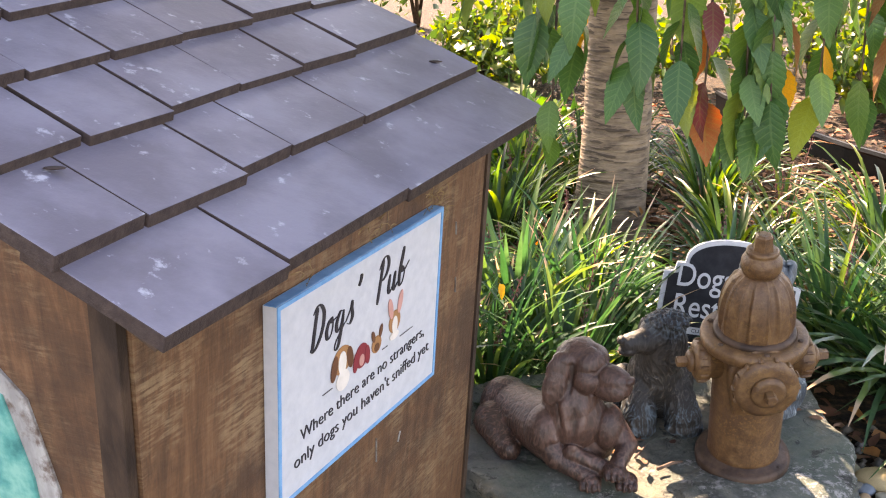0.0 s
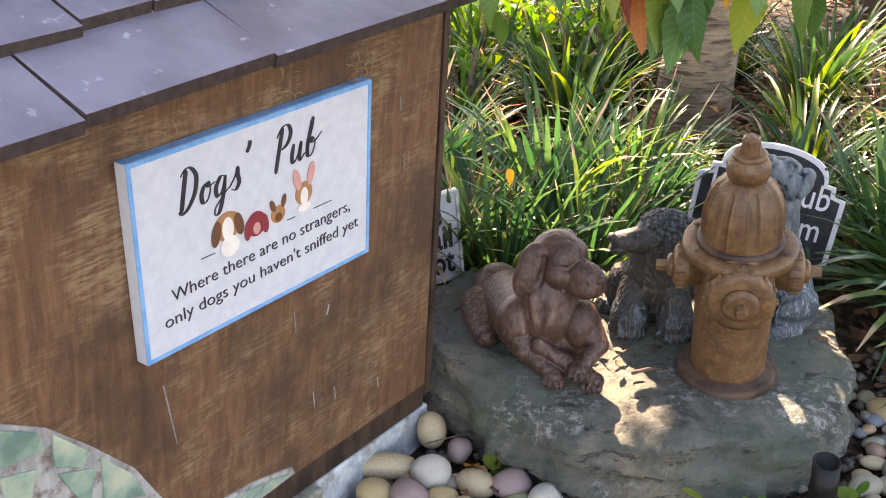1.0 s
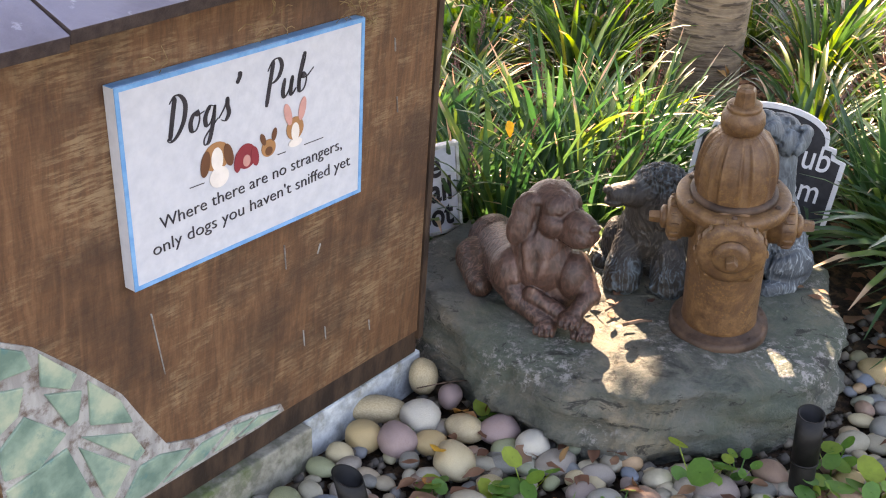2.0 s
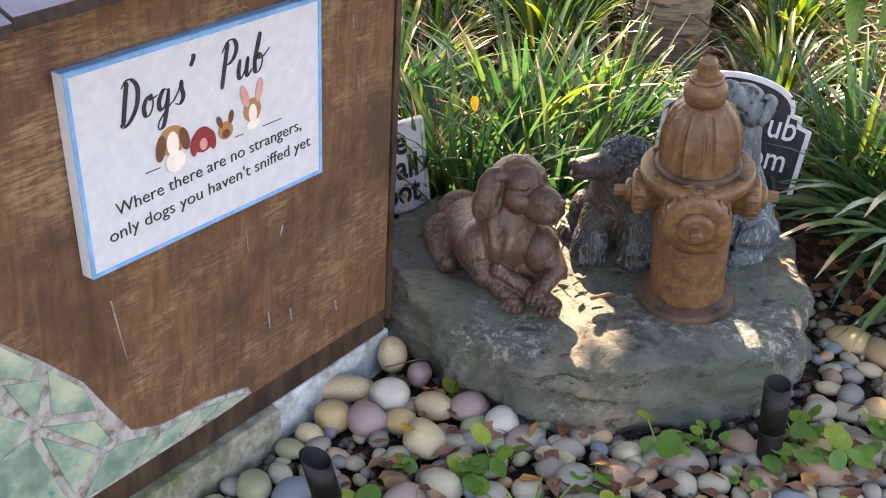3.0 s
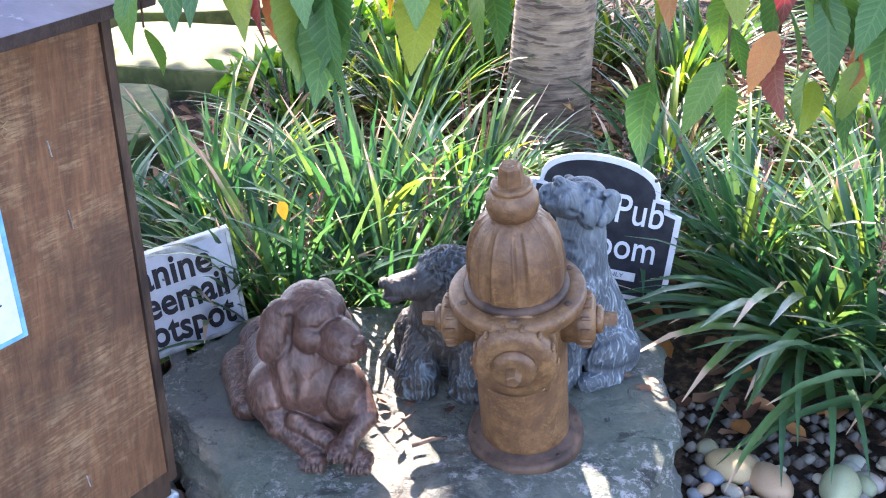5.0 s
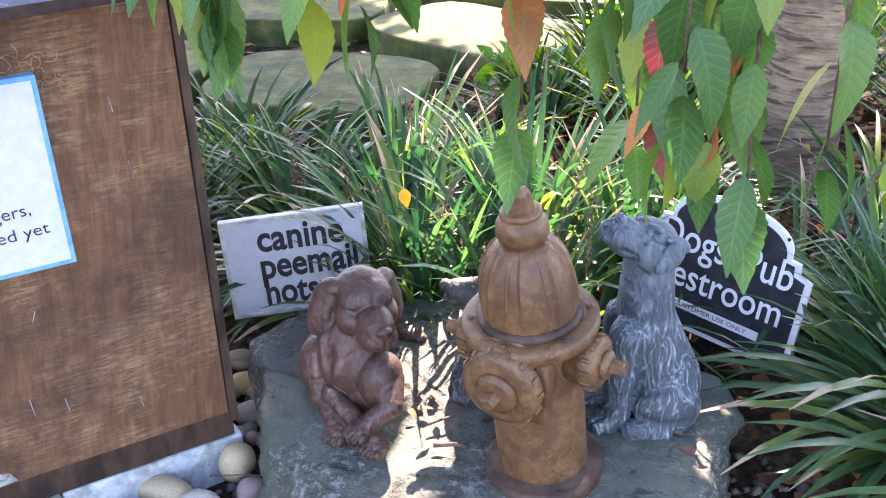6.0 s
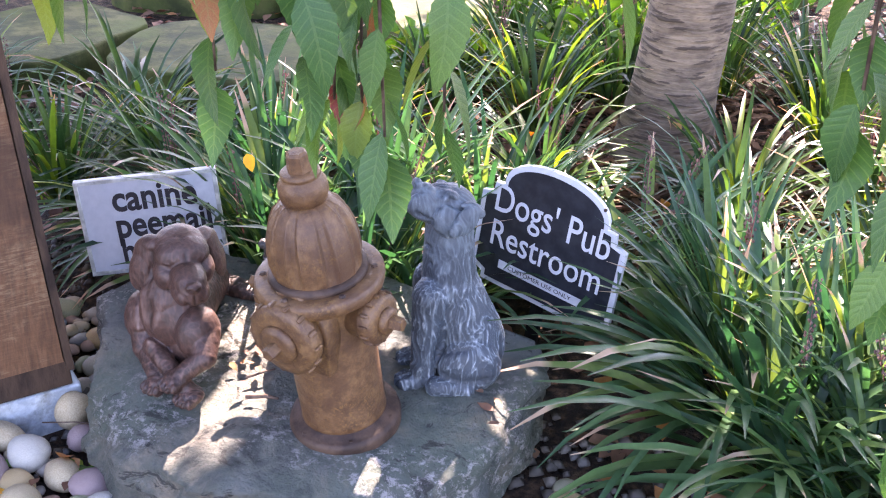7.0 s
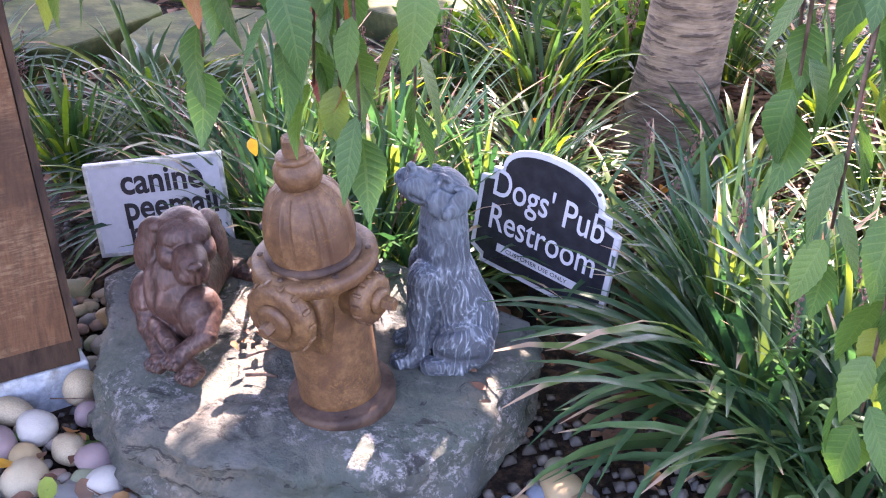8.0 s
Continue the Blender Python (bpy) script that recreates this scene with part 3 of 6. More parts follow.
def build_pub_sign():
    """White board with blue edges, standing proud of the house wall."""
    s0, s1, z0, z1 = 0.863, 1.252, 0.453, 0.709
    f = FACE + 0.0185
    sign = thing("pub_sign", hp((s0 + s1) / 2, FACE, z0), "white wooden sign with blue edges and black script", "sign")
    c = [hp(s0, f, z0), hp(s1, f, z0), hp(s1, f, z1), hp(s0, f, z1)]
    quad_plate(c, -N * 0.018, WHITE, "board", sign, "", 0.001)
    e = 0.0055
    for a, b, c0, d in ((s0, s1, z0, z0 + e), (s0, s1, z1 - e, z1), (s0, s0 + e, z0 + e, z1 - e), (s1 - e, s1, z0 + e, z1 - e)):
        quad_plate([hp(a, f + 0.001, c0), hp(b, f + 0.001, c0), hp(b, f + 0.001, d), hp(a, f + 0.001, d)], -N * 0.0012, BLUE, "edge_stripe", sign, "blue painted stripe")
    quad_plate([hp(s0, f - 0.001, z1 + 0.0005), hp(s1, f - 0.001, z1 + 0.0005), hp(s1, f - 0.016, z1 + 0.0005), hp(s0, f - 0.016, z1 + 0.0005)], Vector((0, 0, -0.001)), BLUE, "top_stripe", sign, "blue painted top edge")
    o = hp((s0 + s1) / 2, f + 0.0006, (z0 + z1) / 2)
    ax = (hp(s1, f, z0) - hp(s0, f, z0)).normalized()
    up = (hp(s0, f, z1) - hp(s0, f, z0)).normalized()
    m = Matrix(((ax.x, up.x, N.x, o.x), (ax.y, up.y, N.y, o.y), (ax.z, up.z, N.z, o.z), (0, 0, 0, 1)))
    mt = m @ pose(0, 0.006, 0, 0, 0, 2.2)
    script(["D", "o", "g", "s", "'"], 0.0252, mt @ Matrix.Translation((-0.128, 0.047, 0)), INK, sign)
    script(["P", "u", "b"], 0.0252, mt @ Matrix.Translation((0.02, 0.047, 0)), INK, sign)
    words("Where there are no strangers,", 0.024, mt @ Matrix.Translation((0.0, -0.053, 0)), INK, sign, width=0.305, heavy=-0.00025)
    words("only dogs you haven't sniffed yet", 0.024, mt @ Matrix.Translation((0.0, -0.084, 0)), INK, sign, width=0.335, heavy=-0.00025)

    def blob(x, y, rx, ry, k, lift=0.0, tilt=0):
        bm = bmesh.new()
        bmesh.ops.create_circle(bm, cap_ends=True, segments=20, radius=1)
        g = bmesh.ops.extrude_face_region(bm, geom=bm.faces[:])
        bmesh.ops.translate(bm, verts=[v for v in g["geom"] if isinstance(v, bmesh.types.BMVert)], vec=(0, 0, 0.0006))
        bmesh.ops.recalc_face_normals(bm, faces=bm.faces)
        bm.transform(m @ pose(x, y, lift, 0, 0, tilt) @ Matrix.Diagonal((rx, ry, 1, 1)))
        part("printed_patch", bm, PRINT[k], sign)
    # four printed patches in a row on a thin line
    blob(-0.062, 0.008, 0.021, 0.019, "tan"); blob(-0.062, 0.004, 0.009, 0.016, "cream", 0.0004); blob(-0.08, 0.003, 0.007, 0.017, "brown", 0.0003, -12); blob(-0.044, 0.005, 0.007, 0.016, "brown", 0.0003, 12); blob(-0.06, -0.02, 0.015, 0.014, "cream", 0.0002)
    blob(-0.016, -0.006, 0.016, 0.017, "red"); blob(-0.03, -0.01, 0.006, 0.014, "red", 0.0003, -8); blob(-0.002, -0.01, 0.006, 0.014, "red", 0.0003, 8); blob(-0.016, -0.012, 0.006, 0.008, "pink", 0.0004)
    blob(0.021, -0.006, 0.012, 0.012, "tan"); blob(0.012, 0.008, 0.004, 0.009, "brown", 0.0003, 18); blob(0.031, 0.01, 0.004, 0.009, "brown", 0.0003, -14); blob(0.021, -0.01, 0.006, 0.006, "brown", 0.0004)
    blob(0.067, 0.008, 0.015, 0.016, "tan"); blob(0.055, 0.03, 0.006, 0.016, "pink", 0.0003, 14); blob(0.08, 0.032, 0.006, 0.016, "pink", 0.0003, -14); blob(0.067, 0.003, 0.007, 0.013, "cream", 0.0004); blob(0.067, -0.012, 0.012, 0.006, "cream", 0.0002)
    for x0, x1 in ((-0.105, -0.083), (0.036, 0.05), (0.083, 0.118)):
        part("printed_line", slab_bm([m @ Vector((x0, -0.021, 0.0006)), m @ Vector((x1, -0.021, 0.0006)), m @ Vector((x1, -0.02, 0.0006)), m @ Vector((x0, -0.02, 0.0006))], -N * 0.0006), INK, sign)


build_pub_sign()


# ---- the boulder ----
def rock_top(x, y):
    return 0.146 + 0.07 * (y - 1.6)


def build_rock():
    rim = [(-0.045, 1.74), (-0.036, 1.652), (0.05, 1.575), (0.153, 1.489), (0.235, 1.432), (0.333, 1.4), (0.427, 1.408), (0.5, 1.434), (0.607, 1.486), (0.698, 1.556), (0.738, 1.612), (0.738, 1.7), (0.728, 1.8), (0.712, 1.9), (0.66, 1.975), (0.4, 1.985), (0.2, 1.96), (0.03, 1.88)]
    n = 320
    k = len(rim)
    pts = []
    for i in range(n):
        a = i * k / n
        j, f = int(a), a - int(a)
        p, q = Vector(rim[j]), Vector(rim[(j + 1) % k])
        pts.append(p.lerp(q, f))
    c = Vector((0.37, 1.69))
    rings = [(f, 0.0) for f in np.linspace(0.02, 0.9, 34)] + [(0.94, -0.001), (0.97, -0.003), (0.988, -0.006), (0.997, -0.012), (1.0, -0.024)] + [(1.0 + 0.003 * q - 0.0004 * q * q, -0.024 - 0.009 * q) for q in range(1, 21)]
    verts, faces = [], []
    for f, dz in rings:
        for p in pts:
            x, y = c + (p - c) * f
            edge = max(0, min(1, (f - 0.8) / 0.2)) if dz > -0.02 else 1
            side = -dz * 6 if dz < -0.02 else 0
            z = rock_top(x, y) + dz + 0.007 * smooth_noise((x, y, 1), 7) + 0.003 * smooth_noise((x, y, 3), 26) + 0.0016 * smooth_noise((x, y, 4), 60) - 0.012 * edge * abs(smooth_noise((x, y, 9), 9))
            z += 0.004 * math.floor(3 * smooth_noise((x + 0.3 * y, y, 2), 6))
            o = 0.012 * math.floor(3 * smooth_noise((x, y, z * 3), 9)) / 1.5 + 0.02 * smooth_noise((x, y, z * 2), 8) + 0.007 * smooth_noise((x, y, z * 3), 25) + 0.004 * smooth_noise((x, y, z * 2), 55)
            d = (p - c).normalized() * o * min(1, f * 1.2) * (1 if dz < -0.004 else 0.35)
            verts.append((x + d.x, y + d.y, z))
    for r in range(len(rings) - 1):
        for i in range(n):
            faces.append((r * n + i, r * n + (i + 1) % n, (r + 1) * n + (i + 1) % n, (r + 1) * n + i))
    faces.append(tuple(range(n))[::-1])
    tagged(new("boulder", mesh_of("boulder", [tuple(v) for v in verts], [f[::-1] for f in faces], ROCK, True)), "flat-topped grey-green weathered boulder among river pebbles", "rock")


build_rock()


# ---- the hydrant ----
def build_hydrant():
    up = Vector((-0.018, -0.165, 1)).normalized()
    x = Vector((1, 0.1, 0)) - up * Vector((1, 0.1, 0)).dot(up)
    x.normalize()
    y = up.cross(x)
    o = Vector((0.535, 1.637, 0.151))
    m = Matrix(((x.x, y.x, up.x, o.x), (x.y, y.y, up.y, o.y), (x.z, y.z, up.z, o.z), (0, 0, 0, 1)))
    h = thing("fire_hydrant", o, "bronze-brown painted ornamental fire hydrant standing on the boulder", "hydrant")
    part("base_flange", lathe([(0.076, -0.016), (0.0785, -0.01), (0.0805, 0.008), (0.0785, 0.0155), (0.074, 0.0175), (0.066, 0.0185), (0.0625, 0.023)], 64, m), BRONZE_DARK, h, "dark bronze base flange", True)
    part("barrel", lathe([(0.0615, 0.016), (0.0600, 0.03), (0.0605, 0.1), (0.0612, 0.19), (0.062, 0.225), (0.066, 0.234), (0.07, 0.238)], 64, m), BRONZE, h, "", True)
    part("top_flange", lathe([(0.066, 0.23), (0.076, 0.234), (0.085, 0.24), (0.087, 0.248), (0.0865, 0.256), (0.083, 0.26), (0.064, 0.2595), (0.06, 0.258)], 64, m), BRONZE, h, "", True)
    part("collar", lathe([(0.0655, 0.2575), (0.0665, 0.263), (0.0645, 0.268), (0.058, 0.269)], 64, m), BRONZE_DARK, h, "dark collar ring", True)
    # ribbed dome
    seg, rings = 224, [(0.0585, 0.266), (0.0598, 0.285), (0.0592, 0.305), (0.0565, 0.325), (0.051, 0.343), (0.0425, 0.358), (0.033, 0.367), (0.027, 0.37)]
    bm = bmesh.new()
    loops = []
    for q, (r, z) in enumerate(rings):
        loop = []
        for i in range(seg):
            a = 2 * math.pi * i / seg
            rib = 1 if 0 < q < 6 else 0
            c = math.sin(a * 8)
            rr = r + rib * (0.003 * math.exp(-((c - 0.3) / 0.18) ** 2) - 0.0036 * math.exp(-((c - 0.9) / 0.3) ** 2))
            loop.append(bm.verts.new(m @ Vector((rr * math.cos(a), rr * math.sin(a), z))))
        loops.append(loop)
    for a, b in zip(loops, loops[1:]):
        for i in range(seg):
            bm.faces.new((a[i], a[(i + 1) % seg], b[(i + 1) % seg], b[i]))
    bm.faces.new(loops[-1])
    part("dome", bm, BRONZE, h, "", True)
    part("finial", lathe([(0.024, 0.366), (0.0295, 0.372), (0.0325, 0.382), (0.0315, 0.394), (0.027, 0.402), (0.024, 0.4035), (0.0255, 0.405), (0.0255, 0.41), (0.022, 0.412)], 40, m), BRONZE, h, "", True)
    part("top_nut", lathe([(0.017, 0.411), (0.0145, 0.434), (0.011, 0.438)], 6, m @ pose(0, 0, 0, 0, 0, 20)), BRONZE, h, "five-sided top nut")
    # side nozzles and the pumper cap in front
    for name, ry, rx, k, z in (("side_nozzle", 90, 0, 1.12, 0.207), ("side_nozzle", -90, 0, 1.12, 0.207), ("pumper_nozzle", 0, 90, 1.68, 0.208)):
        q = m @ pose(0, 0, z, rx, ry, 0)
        d = 0.0
        noz = part(name, lathe([(0.027 * k, 0.045 + d), (0.027 * k, 0.072 + d), (0.03 * k, 0.074 + d), (0.03 * k, 0.0765 + d), (0.0305 * k, 0.078 + d), (0.0305 * k, 0.093 + d), (0.026 * k, 0.0965 + d), (0.022 * k, 0.098 + d)], 48, q), BRONZE, h, "", True)
        part("nozzle_cap", lathe([(0.0165 * k, 0.096 + d), (0.0165 * k, 0.104 + d), (0.0125 * k, 0.1075 + d), (0.011 * k, 0.108 + d)], 40, q), BRONZE, noz, "", True)
        part("nozzle_nut", lathe([(0.0105, 0.106 + d), (0.0095, 0.124 + d), (0.008, 0.125 + d)], 5, q), BRONZE, noz)
        for i in range(14):
            a = 2 * math.pi * i / 14
            bm = bmesh.new()
            bmesh.ops.create_cube(bm, size=1)
            bmesh.ops.bevel(bm, geom=bm.edges, offset=0.2, segments=1, affect="EDGES")
            bm.transform(q @ pose(0, 0, 0, 0, 0, math.degrees(a)) @ Matrix.Translation((0.0305 * k, 0, 0.0855 + d)) @ Matrix.Diagonal((0.007, 0.0042 * k, 0.0145, 1)))
            part("lug", bm, BRONZE, noz)
    # the raised apron below the pumper cap
    c = [m @ Vector((0.052 * math.sin(a), -0.066, 0.208 + 0.058 * math.cos(a))) for a in np.linspace(-1.7, 1.7, 18)] + [m @ Vector((0.04, -0.061, 0.135)), m @ Vector((-0.04, -0.061, 0.135))]
    part("apron", slab_bm(c, m.to_3x3() @ Vector((0, 0.03, 0)), 0.003), BRONZE, h, "raised apron", True)
    # flange bolts
    for r, z, cnt, off in ((0.074, 0.258, 6, 0.5), (0.0705, 0.0135, 6, 0.2)):
        for i in range(cnt):
            a = 2 * math.pi * (i + off) / cnt
            part("bolt", lathe([(0.0048, -0.003), (0.0048, 0.003), (0.003, 0.0048)], 6, m @ Matrix.Translation((r * math.cos(a), r * math.sin(a), z))), BRONZE_DARK, h)


build_hydrant()


# ---- statues: each one plain mesh ----
def ball(bm, c, r, turn=(0, 0, 0)):
    b = bmesh.new()
    bmesh.ops.create_uvsphere(b, u_segments=24, v_segments=16, radius=1)
    rr = r if isinstance(r, tuple) else (r, r, r)
    b.transform(pose(*c, *turn) @ Matrix.Diagonal((*rr, 1)))
    me = bpy.data.meshes.new("tmp")
    b.to_mesh(me)
    b.free()
    bm.from_mesh(me)
    bpy.data.meshes.remove(me)


def lobe(bm, c, axes, r):
    """An ellipsoid on three axes of its own."""
    b = bmesh.new()
    bmesh.ops.create_uvsphere(b, u_segments=24, v_segments=16, radius=1)
    x, y, z = axes
    b.transform(Matrix(((x.x * r[0], y.x * r[1], z.x * r[2], c[0]), (x.y * r[0], y.y * r[1], z.y * r[2], c[1]), (x.z * r[0], y.z * r[1], z.z * r[2], c[2]), (0, 0, 0, 1))))
    me = bpy.data.meshes.new("tmp")
    b.to_mesh(me)
    b.free()
    bm.from_mesh(me)
    bpy.data.meshes.remove(me)


def limb(bm, a, b, ra, rb, steps=7):
    a, b = Vector(a), Vector(b)
    for i in range(steps + 1):
        f = i / steps
        ball(bm, a.lerp(b, f), ra + (rb - ra) * f)


def fur_height(p, scale, stretch, warp):
    """Combed locks: ridged streaks that follow a slowly bending direction."""
    w = Vector((noise.noise(p * 26), noise.noise(p * 26 + Vector((7, 3, 1))), noise.noise(p * 19 + Vector((1, 9, 4))))) * warp
    q = p + w
    c = Vector((q.x * scale, q.y * scale, q.z * scale * stretch))
    lines = [1 - 2 * min(1, abs(noise.noise(c * k + Vector((d, d, d)))) / w) for k, d, w in ((1.0, 0, 0.24), (1.7, 5, 0.28), (2.6, 11, 0.34))]
    return 0.45 * lines[0] + 0.33 * lines[1] + 0.22 * lines[2]


def statue(name, bm, material, label, voxel, soften, strokes, fur=None, tints=(), grain=0.0):
    """Merges the lobes, then carves the strokes (from, to, width, height) and combs the fur into the surface."""
    me = bpy.data.meshes.new(name)
    bm.to_mesh(me)
    bm.free()
    raw = new(name, me)
    r = raw.modifiers.new("merge", "REMESH")
    r.mode, r.voxel_size, r.use_smooth_shade = "VOXEL", voxel, True
    k = raw.modifiers.new("soften", "SMOOTH")
    k.factor, k.iterations = 0.5, soften
    bpy.context.view_layer.update()
    done = bpy.data.meshes.new_from_object(raw.evaluated_get(bpy.context.evaluated_depsgraph_get()))
    bpy.data.objects.remove(raw)
    n = len(done.vertices)
    co, nr = np.zeros(n * 3), np.zeros(n * 3)
    done.vertices.foreach_get("co", co)
    done.vertex_normals.foreach_get("vector", nr)
    co, nr = co.reshape(-1, 3), nr.reshape(-1, 3)
    lift = np.zeros(n)
    for a, b, w, h in strokes:
        a, b = np.array(a), np.array(b)
        d = b - a
        t = np.clip(((co - a) @ d) / max(d @ d, 1e-12), 0, 1)
        dist = np.linalg.norm(co - a - t[:, None] * d, axis=1)
        lift += h * np.exp(-(dist / w) ** 2)
    ridge = np.full(n, 0.5)
    carved = lift.copy()
    if fur:
        amp, scale, stretch, warp, bald = fur
        hgt = np.array([fur_height(Vector(p), scale, stretch, warp) for p in co])
        for c, rad in bald:
            hgt *= np.clip(np.linalg.norm(co - np.array(c), axis=1) / rad - 0.55, 0.35, 1)
        lift += amp * hgt
        # carved creases darken the colour too, painting in their shade
        ridge = np.clip(0.45 + 0.5 * hgt + carved * 80, 0, 1)
    if grain:
        lift += grain * np.array([noise.noise(Vector(p) * 120) + 0.8 * noise.noise(Vector(p) * 48) for p in co])
    co = co + nr * lift[:, None]
    done.vertices.foreach_set("co", co.ravel())
    a = done.attributes.new("ridge", "FLOAT", "POINT")
    a.data.foreach_set("value", ridge)
    tint = np.zeros(n)
    for c, rad in tints:
        tint = np.maximum(tint, np.clip((1 - np.linalg.norm(co - np.array(c), axis=1) / rad) * 4, 0, 1))
    a = done.attributes.new("tint", "FLOAT", "POINT")
    a.data.foreach_set("value", tint)
    done.materials.clear()
    done.materials.append(material)
    done.shade_smooth()
    done.update()
    return tagged(new(name, done), label, "statue")


def build_lab():
    bm = bmesh.new()
    limb(bm, (0.21, 1.605, 0.208), (0.128, 1.735, 0.19), 0.054, 0.046, 22)           # body
    ball(bm, (0.122, 1.74, 0.19), (0.048, 0.05, 0.052))
    limb(bm, (0.1, 1.695, 0.178), (0.13, 1.62, 0.163), 0.036, 0.022)            # thigh
    ball(bm, (0.24, 1.588, 0.243), (0.058, 0.048, 0.06))                         # chest
    ball(bm, (0.192, 1.578, 0.222), (0.036, 0.04, 0.048))
    ball(bm, (0.298, 1.58, 0.232), (0.03, 0.036, 0.042))
    limb(bm, (0.236, 1.592, 0.27), (0.244, 1.606, 0.32), 0.05, 0.042)           # neck
    h, sd = Vector((0.86, -0.51, -0.09)).normalized(), Vector((0.51, 0.86, 0)).normalized()
    up = h.cross(sd)
    o = Vector((0.25, 1.6, 0.337))

    def hd(p, q, z):
        return tuple(o + h * p + sd * q + up * z)

    def put(c, r, bend=0.0, roll=0.0):
        x = h * math.cos(bend) + up * math.sin(bend)
        z = -h * math.sin(bend) + up * math.cos(bend)
        y = sd * math.cos(roll) + z * math.sin(roll)
        z = z * math.cos(roll) - sd * math.sin(roll)
        lobe(bm, hd(*c), (x, y, z), r)
    put((-0.002, 0, 0.004), (0.044, 0.043, 0.042))                               # skull
    put((0.016, 0, 0.012), (0.032, 0.04, 0.03))                                # forehead
    put((0.052, 0, -0.006), (0.044, 0.026, 0.024), 0.06)                          # muzzle, deep and blunt
    put((0.078, 0, -0.014), (0.019, 0.021, 0.023))
    put((0.052, 0, -0.034), (0.036, 0.017, 0.011), 0.08)                        # jaw
    put((0.093, 0, 0.001), (0.008, 0.0115, 0.008))                              # nose
    strokes = []
    for q in (-1, 1):
        put((0.06, 0.0145 * q, -0.022), (0.033, 0.013, 0.019), 0.08)             # flews
        put((0.026, 0.022 * q, 0.013), (0.017, 0.012, 0.006), -0.1, 0.2 * q)      # brows
        put((0.02, 0.026 * q, -0.012), (0.028, 0.019, 0.025))                      # cheeks
        out = (sd * q * 0.85 + h * 0.53).normalized()                              # hanging ears, splayed
        wide = (h * 0.85 - sd * q * 0.53).normalized()
        down = (up + sd * q * -0.18).normalized()
        lobe(bm, hd(-0.012, 0.038 * q, 0.02), (wide, out, down), (0.021, 0.013, 0.013))
        lobe(bm, hd(-0.014, 0.05 * q, 0.002), (wide, out, down), (0.0215, 0.008, 0.027))
        lobe(bm, hd(-0.014, 0.059 * q, -0.024), (wide, out, down), (0.0205, 0.0075, 0.033))
        e = (0.0365, 0.0255 * q, 0.006)
        strokes += [(hd(*e), hd(*e), 0.007, -0.003), (hd(*e), hd(*e), 0.0038, 0.0032)]
        strokes += [(hd(0.028, 0.031 * q, -0.001), hd(0.044, 0.019 * q, -0.002), 0.003, -0.0012), (hd(0.026, 0.033 * q, 0.013), hd(0.045, 0.018 * q, 0.012), 0.003, -0.001)]
        strokes += [(hd(0.092, 0.01 * q, -0.025), hd(0.066, 0.021 * q, -0.036), 0.0026, -0.0026), (hd(0.066, 0.024 * q, -0.036), hd(0.034, 0.026 * q, -0.033), 0.0028, -0.0026)]
        strokes += [(hd(0.02, 0.009 * q, 0.038), hd(0.046, 0.005 * q, 0.018), 0.003, 0.0016), (hd(0.03, 0.017 * q, 0.029), hd(0.048, 0.01 * q, 0.012), 0.003, -0.0018)]
        strokes += [(hd(0.1, 0.006 * q, 0.0), hd(0.098, 0.009 * q, -0.004), 0.0022, -0.003)]
        strokes += [(hd(0.007, 0.041 * q, 0.015), hd(0.008, 0.046 * q, -0.035), 0.004, -0.003)]
    strokes += [(hd(0.02, 0, 0.042), hd(0.055, 0, 0.015), 0.004, -0.0015), (hd(0.1, 0, -0.006), hd(0.094, 0, -0.03), 0.0022, -0.003)]
    ball(bm, (0.262, 1.588, 0.2), (0.052, 0.034, 0.042))
    limb(bm, (0.188, 1.577, 0.22), (0.212, 1.55, 0.188), 0.031, 0.021)            # forelegs, crossed
    limb(bm, (0.213, 1.55, 0.187), (0.268, 1.524, 0.165), 0.019, 0.0145, 12)
    limb(bm, (0.306, 1.584, 0.23), (0.33, 1.56, 0.21), 0.025, 0.018)
    limb(bm, (0.33, 1.558, 0.21), (0.311, 1.526, 0.187), 0.016, 0.014, 10)
    limb(bm, (0.236, 1.543, 0.202), (0.32, 1.53, 0.167), 0.0145, 0.015, 12)
    for cx, cy, cz in ((0.268, 1.514, 0.16), (0.308, 1.514, 0.181), (0.328, 1.522, 0.158)):
        ball(bm, (cx, cy + 0.008, cz + 0.002), (0.02, 0.02, 0.0135))
        for k in (-1.5, -0.5, 0.5, 1.5):
            ball(bm, (cx + 0.0092 * k, cy - 0.009 + 0.002 * k * k, cz - 0.002), (0.0052, 0.0115, 0.009))
        for k in (-1, 0, 1):
            strokes.append(((cx + 0.0092 * k, cy - 0.02, cz - 0.003), (cx + 0.006 * k, cy + 0.004, cz + 0.012), 0.002, -0.0022))
